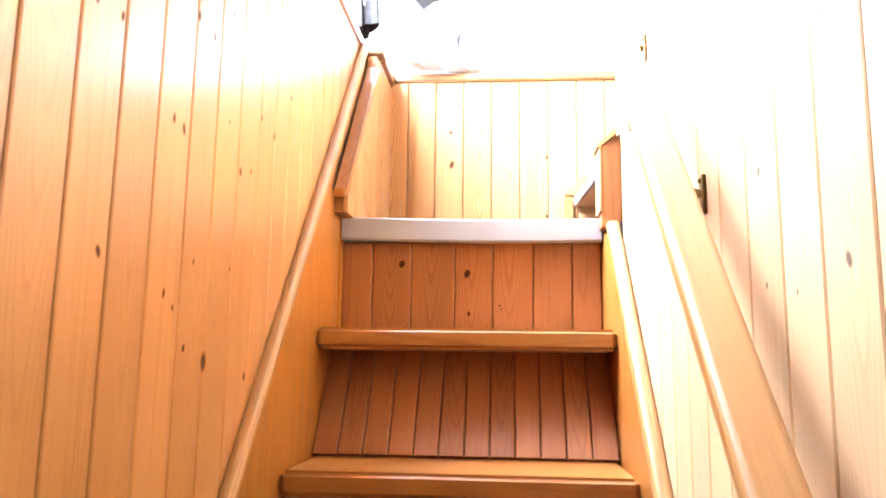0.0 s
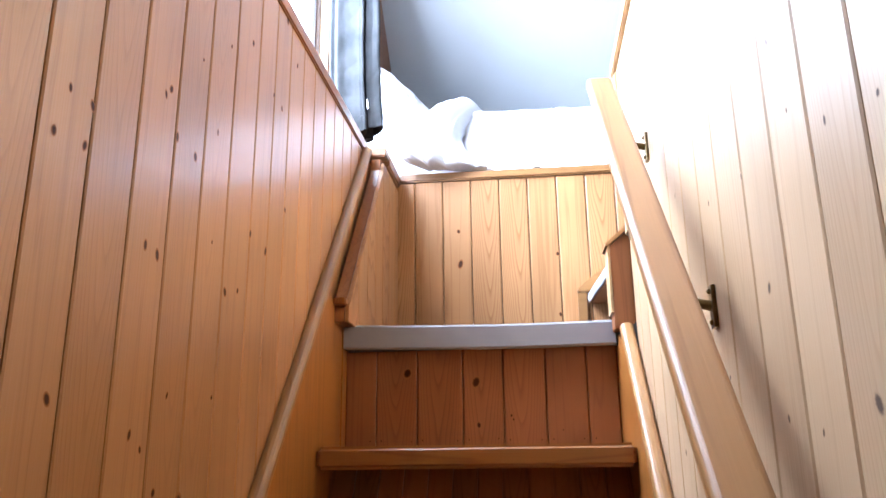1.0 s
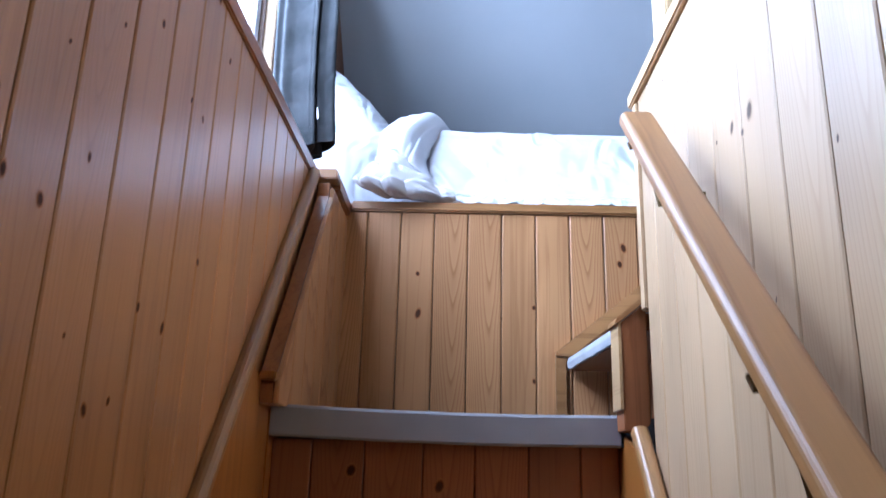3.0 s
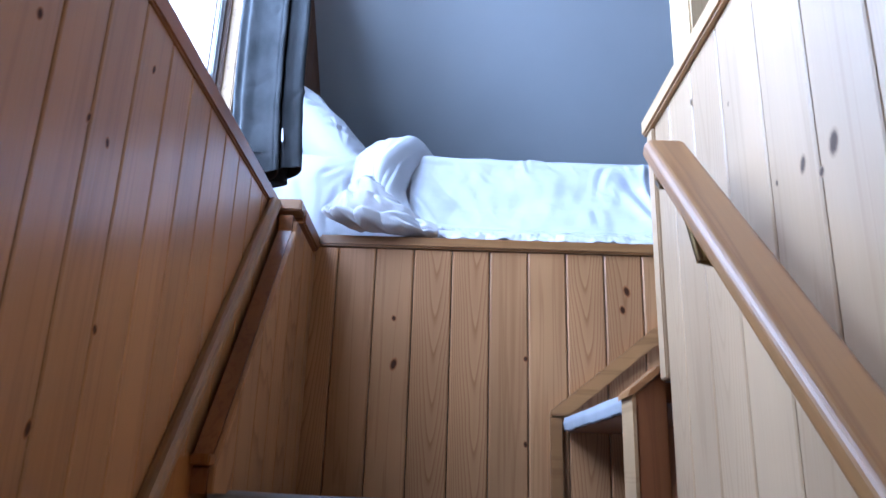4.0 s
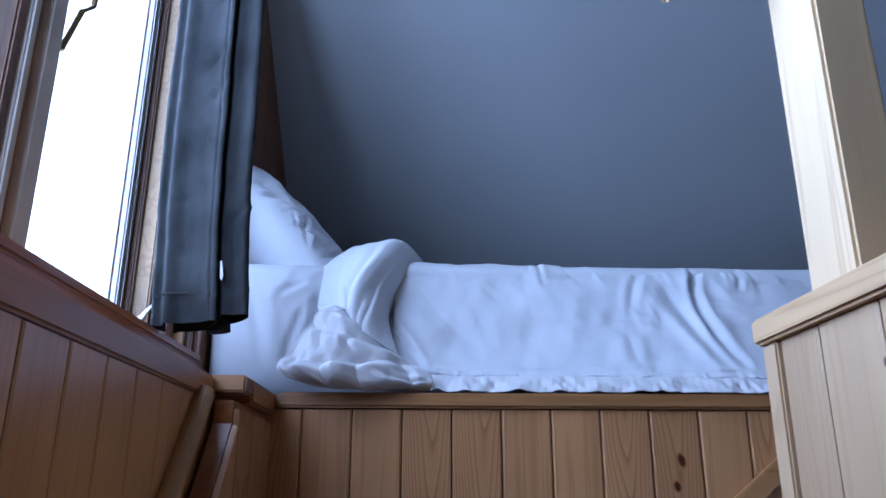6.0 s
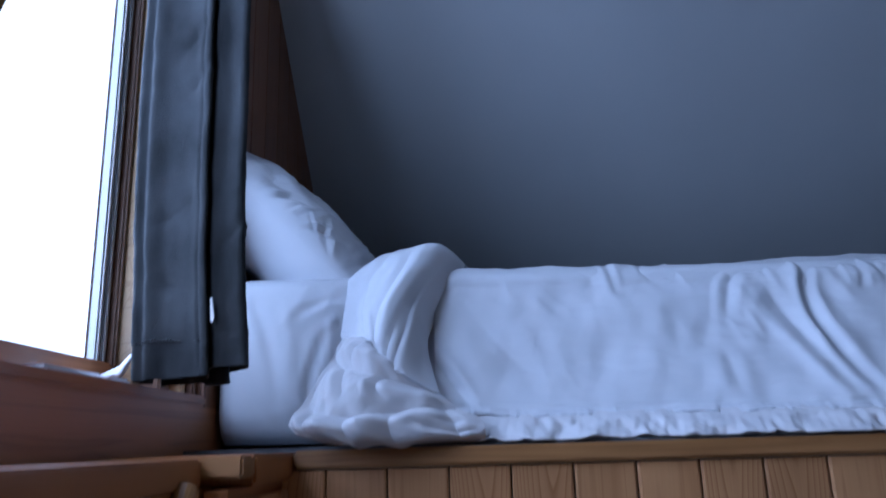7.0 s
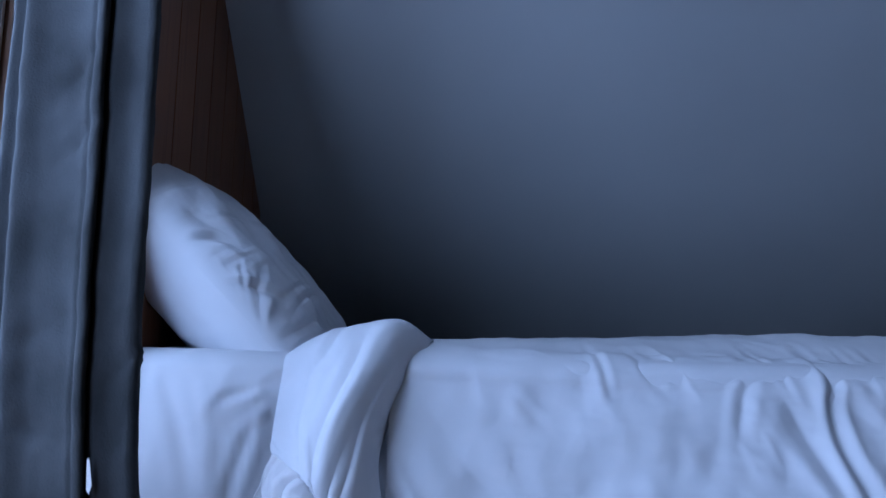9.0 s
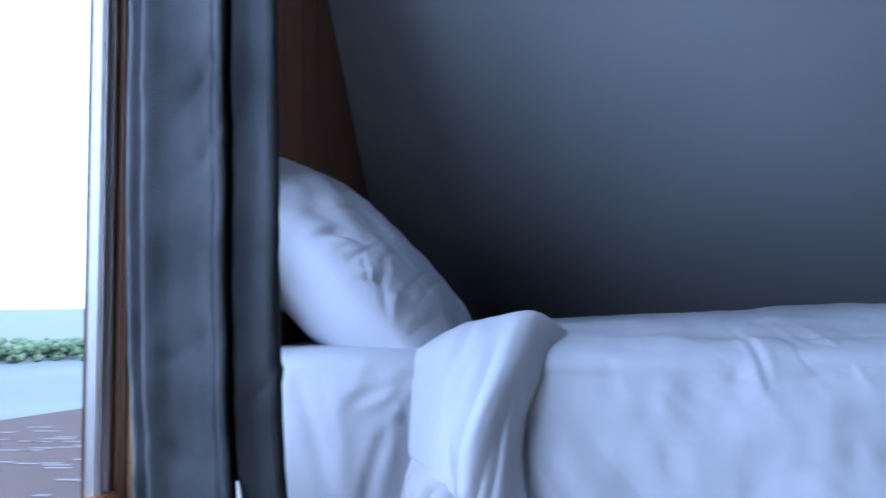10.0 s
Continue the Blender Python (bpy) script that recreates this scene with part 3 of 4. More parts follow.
box(bm, 0.258, 0.283, 2.424, 2.4355, LANDING + 0.002, 2.0355, 0.002)
part("upright", bm, PINE_CAP_X, skirt)
bm = bmesh.new()
prism(bm, [(0.258, 2.036), (0.258, 2.046), (0.90, 2.566), (0.90, 2.528), (0.295, 2.036)], 2.420, 2.4355, "Y", 0.002)
bmesh.ops.bisect_plane(bm, geom=bm.verts[:] + bm.edges[:] + bm.faces[:], plane_co=(0, 0, 2.373), plane_no=(0, 0, 1), clear_outer=True)
bmesh.ops.holes_fill(bm, edges=bm.edges[:])
part("slope", bm, PINE_CAP_X, skirt)

# ---- handrail ----
RZ = lambda y: 2.2205 + 0.998 * (y - 1.6)        # centre line of the rail
RAIL_X = 0.2615
handrail = thing("handrail", "flat round-edged pine handrail on brass brackets", "handrail", at=(RAIL_X, 1.2, RZ(1.2)))
rail = sloping("rail", (0, -1.15, RZ(0.05) - RZ(1.2)), (0, 0.408, RZ(1.608) - RZ(1.2)), 0.043, 0.022, 0.0085, RAIL_WOOD, handrail, seg=6)
bev = rail.modifiers.new("worn_end", "BEVEL")
bev.width, bev.segments, bev.limit_method, bev.angle_limit = 0.004, 2, "ANGLE", radians(60)
for y in (1.560, 1.236):
    z = RZ(y) - 0.094
    wall_x = RIGHT_X - RAIL_X
    bm = bmesh.new()                               # wall plate, arm, upright and the saddle under the rail
    bar(bm, (wall_x - 0.002, y - 1.2, z - 0.024 - RZ(1.2)), (wall_x - 0.002, y - 1.2, z + 0.022 - RZ(1.2)), 0.005, 0.017, 0.002, (0, 1, 0))
    bar(bm, (wall_x - 0.004, y - 1.2, z - RZ(1.2)), (0.014, y - 1.2 + 0.004, z + 0.012 - RZ(1.2)), 0.011, 0.011, 0.005)
    bar(bm, (0.015, y - 1.2 + 0.003, z + 0.008 - RZ(1.2)), (0.002, y - 1.2 + 0.012, z + 0.088 - RZ(1.2)), 0.010, 0.010, 0.0045)
    bar(bm, (-0.020, y - 1.2 + 0.010, z + 0.0865 - RZ(1.2)), (0.020, y - 1.2 + 0.010, z + 0.0865 - RZ(1.2)), 0.018, 0.004, 0.0015, (0, -0.7, 0.7))
    bracket = part("bracket", bm, BRASS, handrail, "aged brass bracket")
    for dz in (-0.018, 0.016):
        bm = bmesh.new()
        bmesh.ops.create_uvsphere(bm, u_segments=8, v_segments=5, radius=0.0035)
        ob = part("screw", bm, BRASS, bracket)
        ob.location = (wall_x - 0.0045, y - 1.2, z + dz - RZ(1.2))

# ---- posts on the right wall ----
post = thing("post", "square pale pine post standing on the wall cap", "post", group="posts on the wall cap", at=(0.378, 1.796, 2.4035))
bm = bmesh.new()
box(bm, -0.024, 0.024, -0.039, 0.039, 0, SLOPE(1.835) - 2.4035 - 0.004, 0.003)
part("shaft", bm, PINE_POST, post)
copy_thing(post, pose(0.378, 1.566, 2.4035))
beam = thing("post_bracket", "short pale pine bracket fixed to the post", "bracket")
bm = bmesh.new()
prism(bm, [(0.262, 1.881), (0.3535, 1.7895), (0.3535, 1.7595), (0.262, 1.856)], 2.746, 2.86, "Z", 0.004)
part("bar", bm, PINE_POST, beam)

# ---- the bed ----
bed_rng = random.Random(5)


def bend(points, n=12):
    """Points on a smooth curve through two or three given ones."""
    a, c = np.array(points[0]), np.array(points[-1])
    b = np.array(points[1]) if len(points) == 3 else (a + c) / 2
    t = np.linspace(0, 1, n)[:, None]
    return a * (2 * (t - 0.5) * (t - 1)) + b * (4 * t * (1 - t)) + c * (2 * t * (t - 0.5))


def creased(X, Z, creases):
    """Height of a cloth at X, Z: soft ridges (height above 0) and sharp valleys with raised lips (below 0)."""
    total = np.zeros_like(X)
    for points, width, high in creases:
        way = bend(points)
        near, along = np.full(X.shape, 9.0), np.zeros_like(X)
        for k in range(len(way) - 1):
            d = way[k + 1] - way[k]
            t = np.clip(((X - way[k][0]) * d[0] + (Z - way[k][1]) * d[1]) / (d @ d), 0, 1)
            r = np.hypot(X - way[k][0] - t * d[0], Z - way[k][1] - t * d[1])
            along = np.where(r < near, (k + t) / (len(way) - 1), along)
            near = np.minimum(near, r)
        taper = np.sin(np.pi * np.clip(0.08 + 0.84 * along, 0, 1)) ** 0.8
        q = near / width
        shape = np.exp(-np.abs(q) ** 1.6) if high > 0 else np.exp(-np.abs(q) ** 1.2) - 0.55 * np.exp(-((q - 2.2) / 1.1) ** 2)
        total += high * shape * taper
    return total


def facets(p, q, seed, n=5, size=1.0):
    """Crumpled height in flat facets between sharp folds, about 0 to 1."""
    r = random.Random(seed)
    total = 0.0
    for _ in range(n):
        a, f = r.uniform(0, math.pi), r.uniform(0.7, 1.5) * size
        t = (p * math.cos(a) + q * math.sin(a)) * f + r.random() + 0.25 * wobble(p, q, seed, size * 1.1)
        total += abs((t % 1.0) - 0.5) * 2
    return total / n


def spline(rows, t):
    """Smooth way through a row of vectors."""
    n = len(rows) - 1
    i = min(int(t * n), n - 1)
    t = t * n - i
    p = [rows[max(0, min(n, i + d))] for d in (-1, 0, 1, 2)]
    return 0.5 * (2 * p[1] + (p[2] - p[0]) * t + (2 * p[0] - 5 * p[1] + 4 * p[2] - p[3]) * t * t + (3 * p[1] - p[0] - 3 * p[2] + p[3]) * t ** 3)


def lattice(table, u, v):
    return spline([spline([Vector(p) for p in row], u) for row in table], v)


def grid_part(name, P, material, parent, origin, label="", thick=0.0, offset=-1):
    """A cloth from an array of points (rows, columns, 3) as one smooth mesh."""
    a, b = P.shape[:2]
    me = bpy.data.meshes.new(name)
    faces = [(i * b + j, i * b + j + 1, (i + 1) * b + j + 1, (i + 1) * b + j) for i in range(a - 1) for j in range(b - 1)]
    me.from_pydata((P.reshape(-1, 3) - np.array(origin)).tolist(), [], faces)
    me.materials.append(material)
    me.polygons.foreach_set("use_smooth", [True] * len(me.polygons))
    ob = new(name, me)
    ob.parent = parent
    if label:
        tagged(ob, label)
    if thick:
        m = ob.modifiers.new("thickness", "SOLIDIFY")
        m.thickness, m.offset = thick, offset
    return ob


SHEET_CREASES = [
    (((-0.185, 2.656), (-0.238, 2.522), (-0.235, 2.474)), 0.006, -0.006),
    (((-0.173, 2.648), (-0.194, 2.602), (-0.201, 2.553)), 0.005, -0.005),
    (((-0.284, 2.637), (-0.273, 2.554), (-0.266, 2.474)), 0.011, 0.006),
    (((-0.213, 2.644), (-0.211, 2.594), (-0.216, 2.521)), 0.007, 0.005),
    (((-0.243, 2.670), (-0.266, 2.620), (-0.298, 2.587)), 0.007, 0.004),
    (((-0.335, 2.638), (-0.305, 2.555), (-0.292, 2.475)), 0.008, -0.003),
]
sheet_rng = random.Random(8)
for _ in range(12):                                     # fine pulls fanning out from the turned-back corner
    a, far = radians(sheet_rng.uniform(195, 285)), sheet_rng.uniform(0.02, 0.07)
    x, z, long = -0.165 + far * math.cos(a), 2.655 + far * math.sin(a), sheet_rng.uniform(0.03, 0.08)
    SHEET_CREASES.append((((x, z), (x + long * math.cos(a), z + long * math.sin(a))), sheet_rng.uniform(0.003, 0.006), sheet_rng.choice((-1, 1)) * sheet_rng.uniform(0.0015, 0.004)))
AT = (0.6, 3.1, DECK_Z - 0.005)
mattress = thing("mattress", "mattress in a tucked white cotton sheet on the platform", "mattress", at=AT)
us = np.linspace(0, 1, 150)[:, None] ** 1.7
X = -0.392 + 1.97 * us
loop = np.array([(2.630, DECK_Z), (2.600, DECK_Z + 0.016), (2.587, 2.48), (2.590, 2.58), (2.593, 2.645), (2.605, 2.668), (2.635, 2.676)])
vs = np.linspace(0, 6, 80)[None, :]
Yv, Zv = (np.convolve(np.pad(np.interp(vs[0], range(7), loop[:, c]), 8, mode="reflect", reflect_type="odd"), np.full(17, 1 / 17), "valid")[None, :] for c in (0, 1))
X, Yv, Zv = np.broadcast_arrays(X, Yv, Zv)
d = 0.9 * creased(X, Zv, SHEET_CREASES) + np.vectorize(lambda a, c: 0.004 * wobble(a, c * 0.6, 0, 9) + 0.005 * (facets(a * 8 + c * 3, c * 6, 47, 4) - 0.5) + 0.002 * (facets(a * 20, c * 14, 49, 4) - 0.5))(X, Zv)
round_end = 0.03 * (1 - np.clip((X + 0.392) / 0.05, 0, 1)) ** 2
grid_part("sheet_side", np.stack([X, Yv - d + round_end, Zv + 0.2 * d * (Zv > 2.6)], -1)[::-1], LINEN, mattress, AT)
top = np.linspace(0, 1, 30)[None, :]
X2 = np.broadcast_to(-0.392 + 1.97 * us, (150, 30))
Y2 = np.broadcast_to(2.635 + 0.66 * top, (150, 30))
d2 = 0.004 * np.vectorize(lambda a, c: wobble(a, c, 3, 7))(X2, Y2) * np.clip(top / 0.1, 0, 1)
Y2 = Y2 + round_end[:, -1:] * (1 - top)
grid_part("sheet_top", np.stack([X2, Y2, 2.676 + 0.2 * d[:, -1:] * (1 - top) + d2], -1)[::-1], LINEN, mattress, AT)
bm = bmesh.new()
box(bm, -0.384 - AT[0], 1.57 - AT[0], 2.63 - AT[1], 3.30 - AT[1], 0.005, 0.255, 0.02, 3)
part("body", bm, LINEN, mattress)

DUVET_CREASES = [
    (((0.546, 2.688), (0.527, 2.580), (0.571, 2.464)), 0.007, -0.013),
    (((0.523, 2.671), (0.511, 2.564), (0.560, 2.449)), 0.016, 0.012),
    (((0.541, 2.588), (0.563, 2.531), (0.588, 2.471)), 0.014, 0.009),
    (((0.436, 2.672), (0.408, 2.620), (0.398, 2.575)), 0.007, -0.007),
    (((0.418, 2.633), (0.501, 2.498), (0.529, 2.443)), 0.016, 0.012),
    (((0.449, 2.676), (0.499, 2.548), (0.538, 2.471)), 0.009, -0.007),
    (((0.590, 2.683), (0.615, 2.655), (0.614, 2.625)), 0.005, -0.007),
    (((0.294, 2.645), (0.335, 2.672), (0.371, 2.655)), 0.006, -0.0035),
    (((-0.003, 2.622), (0.069, 2.524), (0.111, 2.506)), 0.016, -0.008),
    (((-0.045, 2.556), (-0.012, 2.512), (0.015, 2.470)), 0.009, 0.010),
    (((-0.052, 2.532), (-0.019, 2.489), (0.004, 2.459)), 0.006, -0.009),
]
for _ in range(24):
    x, z, long = bed_rng.uniform(0.02, 0.85), bed_rng.uniform(2.50, 2.675), bed_rng.uniform(0.025, 0.07)
    lean = radians(bed_rng.uniform(-105, -35))
    DUVET_CREASES.append((((x, z), (x + long * math.cos(lean), z + long * math.sin(lean))), bed_rng.uniform(0.005, 0.012), bed_rng.choice((-1, 1)) * bed_rng.uniform(0.0015, 0.0035)))
for _ in range(10):
    x, lean = bed_rng.uniform(0.20, 0.95), bed_rng.uniform(-0.02, 0.03)
    DUVET_CREASES.append((((x, 2.69), (x + lean * 0.2, 2.668), (x + lean, 2.63)), bed_rng.uniform(0.004, 0.008), bed_rng.choice((-1, 1)) * bed_rng.uniform(0.003, 0.006)))
for _ in range(14):
    x, lean = bed_rng.uniform(0.75, 1.5), bed_rng.uniform(0.03, 0.09)
    DUVET_CREASES.append((((x, 2.68), (x, 2.61), (x + lean, 2.47)), bed_rng.uniform(0.008, 0.016), bed_rng.choice((-1, 1)) * bed_rng.uniform(0.006, 0.012)))
AT = (0.7, 3.0, 2.69)
duvet = thing("duvet", "rumpled white duvet hanging over the edge of the bed", "duvet", at=AT)
X = -0.045 + 1.675 * np.linspace(0, 1, 460)[:, None] ** 1.25
drop = np.linspace(0, 1, 120)[None, :]                 # 0 hem, 0.6 upper edge, 1 well back on the bed
side = np.clip(drop / 0.57, 0, 1)
turned = np.clip((drop - 0.57) / 0.20, 0, 1) * math.pi / 2
back = np.clip((drop - 0.77) / 0.23, 0, 1)
hem = 2.439 + 0.006 * np.exp(-((X - 0.0) / 0.05) ** 2) - 0.008 * np.clip(X - 0.3, 0, 1)
Y = 2.484 + 0.106 * side ** 0.75 + 0.085 * (1 - np.cos(turned)) + 0.595 * back
crown = 2.685 - 0.018 * np.clip(X, 0, 1)
Z = hem + (crown - 0.040 - hem) * side + 0.044 * np.sin(turned) + (0.007 + 0.054 * np.clip(X, 0, 0.7)) * np.sin(np.clip(back / 0.26, 0, 1) * math.pi / 2)
X, Y, Z = np.broadcast_arrays(X, Y, Z)
hang_ = 1 - np.clip((drop - 0.66) / 0.26, 0, 1)
d = 0.64 * creased(X, Z, DUVET_CREASES) * hang_
d = d + np.vectorize(lambda a, c: 0.0045 * wobble((a - 0.45 * (2.68 - c)), c * 0.22, 4, 13) + 0.002 * wobble((a - 0.3 * (2.68 - c)), c * 0.25, 8, 30))(X, Z) * hang_
d = d + np.vectorize(lambda a, c: 0.010 * wobble(a, c * 0.8, 0, 4.5) + 0.004 * wobble(a + c * 0.5, c * 0.6, 2, 13))(X, Z) * (0.4 + 0.6 * hang_)
d = d + np.vectorize(lambda a, c: 0.011 * (facets(a * 7 - c * 2, c * 6, 41, 4) - 0.5) + 0.0050 * (facets(a * 17 - c * 6, c * 13, 43, 4) - 0.5))(X, Z + 0.6 * (Y - 2.5)) * (0.7 + 0.3 * hang_)
gather = np.clip(1 - (Z - hem) / 0.014, 0, 1)          # the gathered seam along the hem
d = d + gather * np.vectorize(lambda a: 0.0034 * wobble(a, 0, 5, 110) + 0.0018 * wobble(a, 3, 5, 240))(X) - 0.0025 * np.exp(-((Z - hem - 0.010) / 0.003) ** 2)
up = np.clip((drop - 0.57) / 0.18, 0, 1)
Y = Y - d * (1 - up)
Z = Z + d * up + 0.004 * gather * np.vectorize(lambda a: wobble(a, 7, 0, 18))(X)
grid_part("cover", np.stack([X, Y, Z], -1)[::-1], LINEN, duvet, AT, thick=0.005, offset=-1)

LOBE = [  # the turned-back corner: tucked left rim, lit side, crest, shaded side and right rim, from behind down to its hem
    ((-0.178, 2.755, 2.668), (-0.140, 2.750, 2.688), (-0.096, 2.750, 2.698), (-0.033, 2.755, 2.702), (0.016, 2.760, 2.685)),
    ((-0.185, 2.625, 2.668), (-0.141, 2.605, 2.696), (-0.096, 2.600, 2.709), (-0.037, 2.612, 2.718), (0.004, 2.650, 2.690)),
    ((-0.185, 2.592, 2.629), (-0.138, 2.540, 2.652), (-0.092, 2.520, 2.662), (-0.045, 2.555, 2.664), (-0.022, 2.618, 2.640)),
    ((-0.184, 2.568, 2.590), (-0.145, 2.495, 2.600), (-0.104, 2.464, 2.602), (-0.068, 2.505, 2.600), (-0.047, 2.585, 2.586)),
    ((-0.181, 2.535, 2.566), (-0.137, 2.450, 2.560), (-0.105, 2.434, 2.545), (-0.075, 2.455, 2.540), (-0.055, 2.525, 2.540)),
    ((-0.177, 2.520, 2.559), (-0.130, 2.438, 2.546), (-0.106, 2.424, 2.516), (-0.080, 2.428, 2.494), (-0.036, 2.462, 2.470)),
]
P = np.array([[lattice(LOBE, u, v) for u in np.linspace(0, 1, 90)] for v in np.linspace(0, 1, 110)])
U, V = np.meshgrid(np.linspace(0, 1, 90), np.linspace(0, 1, 110))
LOBE_CREASES = [(((0.70, 0.20), (0.56, 0.55), (0.42, 0.92)), 0.07, 0.010), (((0.60, 0.24), (0.46, 0.55), (0.36, 0.85)), 0.030, -0.004),
                (((0.82, 0.26), (0.70, 0.60), (0.60, 0.97)), 0.035, -0.007), (((0.88, 0.28), (0.80, 0.62), (0.72, 0.97)), 0.06, 0.007),
                (((0.95, 0.34), (0.90, 0.66), (0.86, 0.95)), 0.030, -0.005), (((0.22, 0.30), (0.26, 0.60), (0.24, 0.95)), 0.030, -0.003),
                (((0.46, 0.16), (0.36, 0.30), (0.20, 0.42)), 0.028, -0.003), (((0.66, 0.60), (0.56, 0.78), (0.52, 0.98)), 0.025, -0.005),
                (((0.30, 0.55), (0.34, 0.80), (0.30, 0.98)), 0.022, 0.003)]
d = 0.8 * creased(U, V, LOBE_CREASES) + np.vectorize(lambda a, c: 0.004 * wobble(a * 2.2 + c * 0.9, c * 1.2, 3, 1.5) + 0.002 * wobble(a * 5 + c * 3, c * 2, 9, 2) + 0.007 * (facets(a * 2.2 + c, c * 2.4, 53, 4) - 0.5))(U, V) * np.clip(V / 0.2, 0, 1)
seam = np.clip((V - 0.95) / 0.05, 0, 1)
d = d + seam * np.vectorize(lambda a: 0.005 * wobble(a, 0, 6, 14))(U)
P = P + d[..., None] * np.array((-0.2, -0.75, 0.5))
grid_part("folded_corner", P, LINEN, duvet, AT, "turned-back corner of the duvet", 0.004, 0)

CRUMPLE = [  # the thin crumpled end below the hem, spilling over the edge strip
    ((-0.178, 2.530, 2.575), (-0.128, 2.458, 2.552), (-0.052, 2.490, 2.486)),
    ((-0.178, 2.505, 2.548), (-0.123, 2.440, 2.528), (-0.040, 2.470, 2.472)),
    ((-0.188, 2.458, 2.512), (-0.120, 2.415, 2.496), (-0.022, 2.458, 2.458)),
    ((-0.202, 2.410, 2.468), (-0.122, 2.392, 2.462), (-0.004, 2.450, 2.446)),
    ((-0.216, 2.368, 2.430), (-0.130, 2.364, 2.434), (0.020, 2.446, 2.434)),
    ((-0.178, 2.385, 2.413), (-0.115, 2.375, 2.408), (0.024, 2.440, 2.416)),
    ((-0.140, 2.430, 2.411), (-0.098, 2.424, 2.4085), (0.022, 2.462, 2.4095)),
]


CRUMPLE_FOLDS = [  # rolls across the end, then folds running down to its rim
    (((0.10, 0.16), (0.50, 0.20), (0.90, 0.10)), 0.10, 0.012), (((0.03, 0.27), (0.45, 0.34), (0.97, 0.21)), 0.045, -0.013),
    (((0.08, 0.43), (0.50, 0.47), (0.92, 0.34)), 0.10, 0.013), (((0.08, 0.55), (0.45, 0.61), (0.92, 0.48)), 0.04, -0.011),
    (((0.32, 0.60), (0.26, 0.80), (0.22, 0.97)), 0.06, 0.011), (((0.42, 0.62), (0.38, 0.80), (0.36, 0.98)), 0.028, -0.009),
    (((0.52, 0.60), (0.50, 0.80), (0.52, 0.97)), 0.05, 0.010), (((0.64, 0.58), (0.60, 0.80), (0.63, 0.98)), 0.028, -0.009),
    (((0.76, 0.50), (0.72, 0.75), (0.76, 0.97)), 0.05, 0.010), (((0.87, 0.45), (0.84, 0.70), (0.89, 0.97)), 0.028, -0.008),
    (((0.16, 0.58), (0.12, 0.75), (0.09, 0.92)), 0.026, -0.008), (((0.20, 0.30), (0.30, 0.42), (0.36, 0.52)), 0.028, -0.006),
    (((0.62, 0.28), (0.55, 0.40), (0.60, 0.50)), 0.025, -0.006), (((0.40, 0.06), (0.34, 0.18), (0.30, 0.28)), 0.025, -0.005),
    (((0.05, 0.70), (0.14, 0.78), (0.24, 0.80)), 0.022, -0.005), (((0.70, 0.68), (0.80, 0.76), (0.92, 0.78)), 0.022, -0.005),
]


def crumple_at(u, v):
    p = lattice(CRUMPLE, u, v)
    hem = lattice(LOBE, 0.02 + 0.92 * u, 0.95) + Vector((0, 0.016, 0.004))        # comes out from inside the corner's hem
    return hem.lerp(p, curved(v, 0.20))


P = np.array([[crumple_at(u, v) for u in np.linspace(0, 1, 170)] for v in np.linspace(0, 1, 170)])
U, V = np.meshgrid(np.linspace(0, 1, 170), np.linspace(0, 1, 170))
d = 1.15 * creased(U, V, CRUMPLE_FOLDS)
d = d + np.vectorize(lambda a, c: 0.018 * (facets(a, c * 1.2, 3, 4, 2.4) - 0.5) + 0.006 * (facets(a, c, 15, 4, 6.0) - 0.5))(U, V)
d = d * np.vectorize(lambda c: curved(c, 0.22, 0.04) * (0.4 + 0.6 * curved(1 - c, 0.10)))(V)
P = P + d[..., None] * np.array((-0.25, -0.8, 0.3))
P[..., 2] = np.maximum(P[..., 2], np.where(P[..., 1] > 2.424, 2.4065, 2.400))
grid_part("crumpled_end", P, LINEN_THIN, duvet, AT, "crumpled thin cotton end", 0.002, -1)


def frill_at(x, v):
    k = 1 - v
    amp = 0.8 - 0.35 * curved(x, 0.9, 0.1)
    fold = 0.8 * (facets(x * 9, v * 0.6 + x * 2, 21, 3, 1.3) - 0.5) + (0.45 + 0.5 * wobble(x, 9, 0, 7)) * (facets(x * 24 + 2 * wobble(x, 1, 0, 9), v * 0.9, 31, 3, 1.2) - 0.5) + 0.16 * (facets(x * 60, v * 1.2, 37, 3, 1.1) - 0.5)
    y = 2.498 - 0.050 * k ** 0.8 - 0.034 * amp * fold * curved(k, 0.6)
    z = 2.4068 + 0.038 * v + 0.016 * k * max(0.0, wobble(x, 2, 0, 14) + 0.4 * wobble(x, 6, 0, 45)) * amp
    return (x, y, z)


P = np.array([[frill_at(-0.07 + 1.65 * u, v) for u in np.linspace(0, 1, 620)] for v in np.linspace(1, 0, 18)])
grid_part("lower_hem", P, LINEN_THIN, duvet, AT, "ruffled thin hem under the duvet", 0.0015, 0)

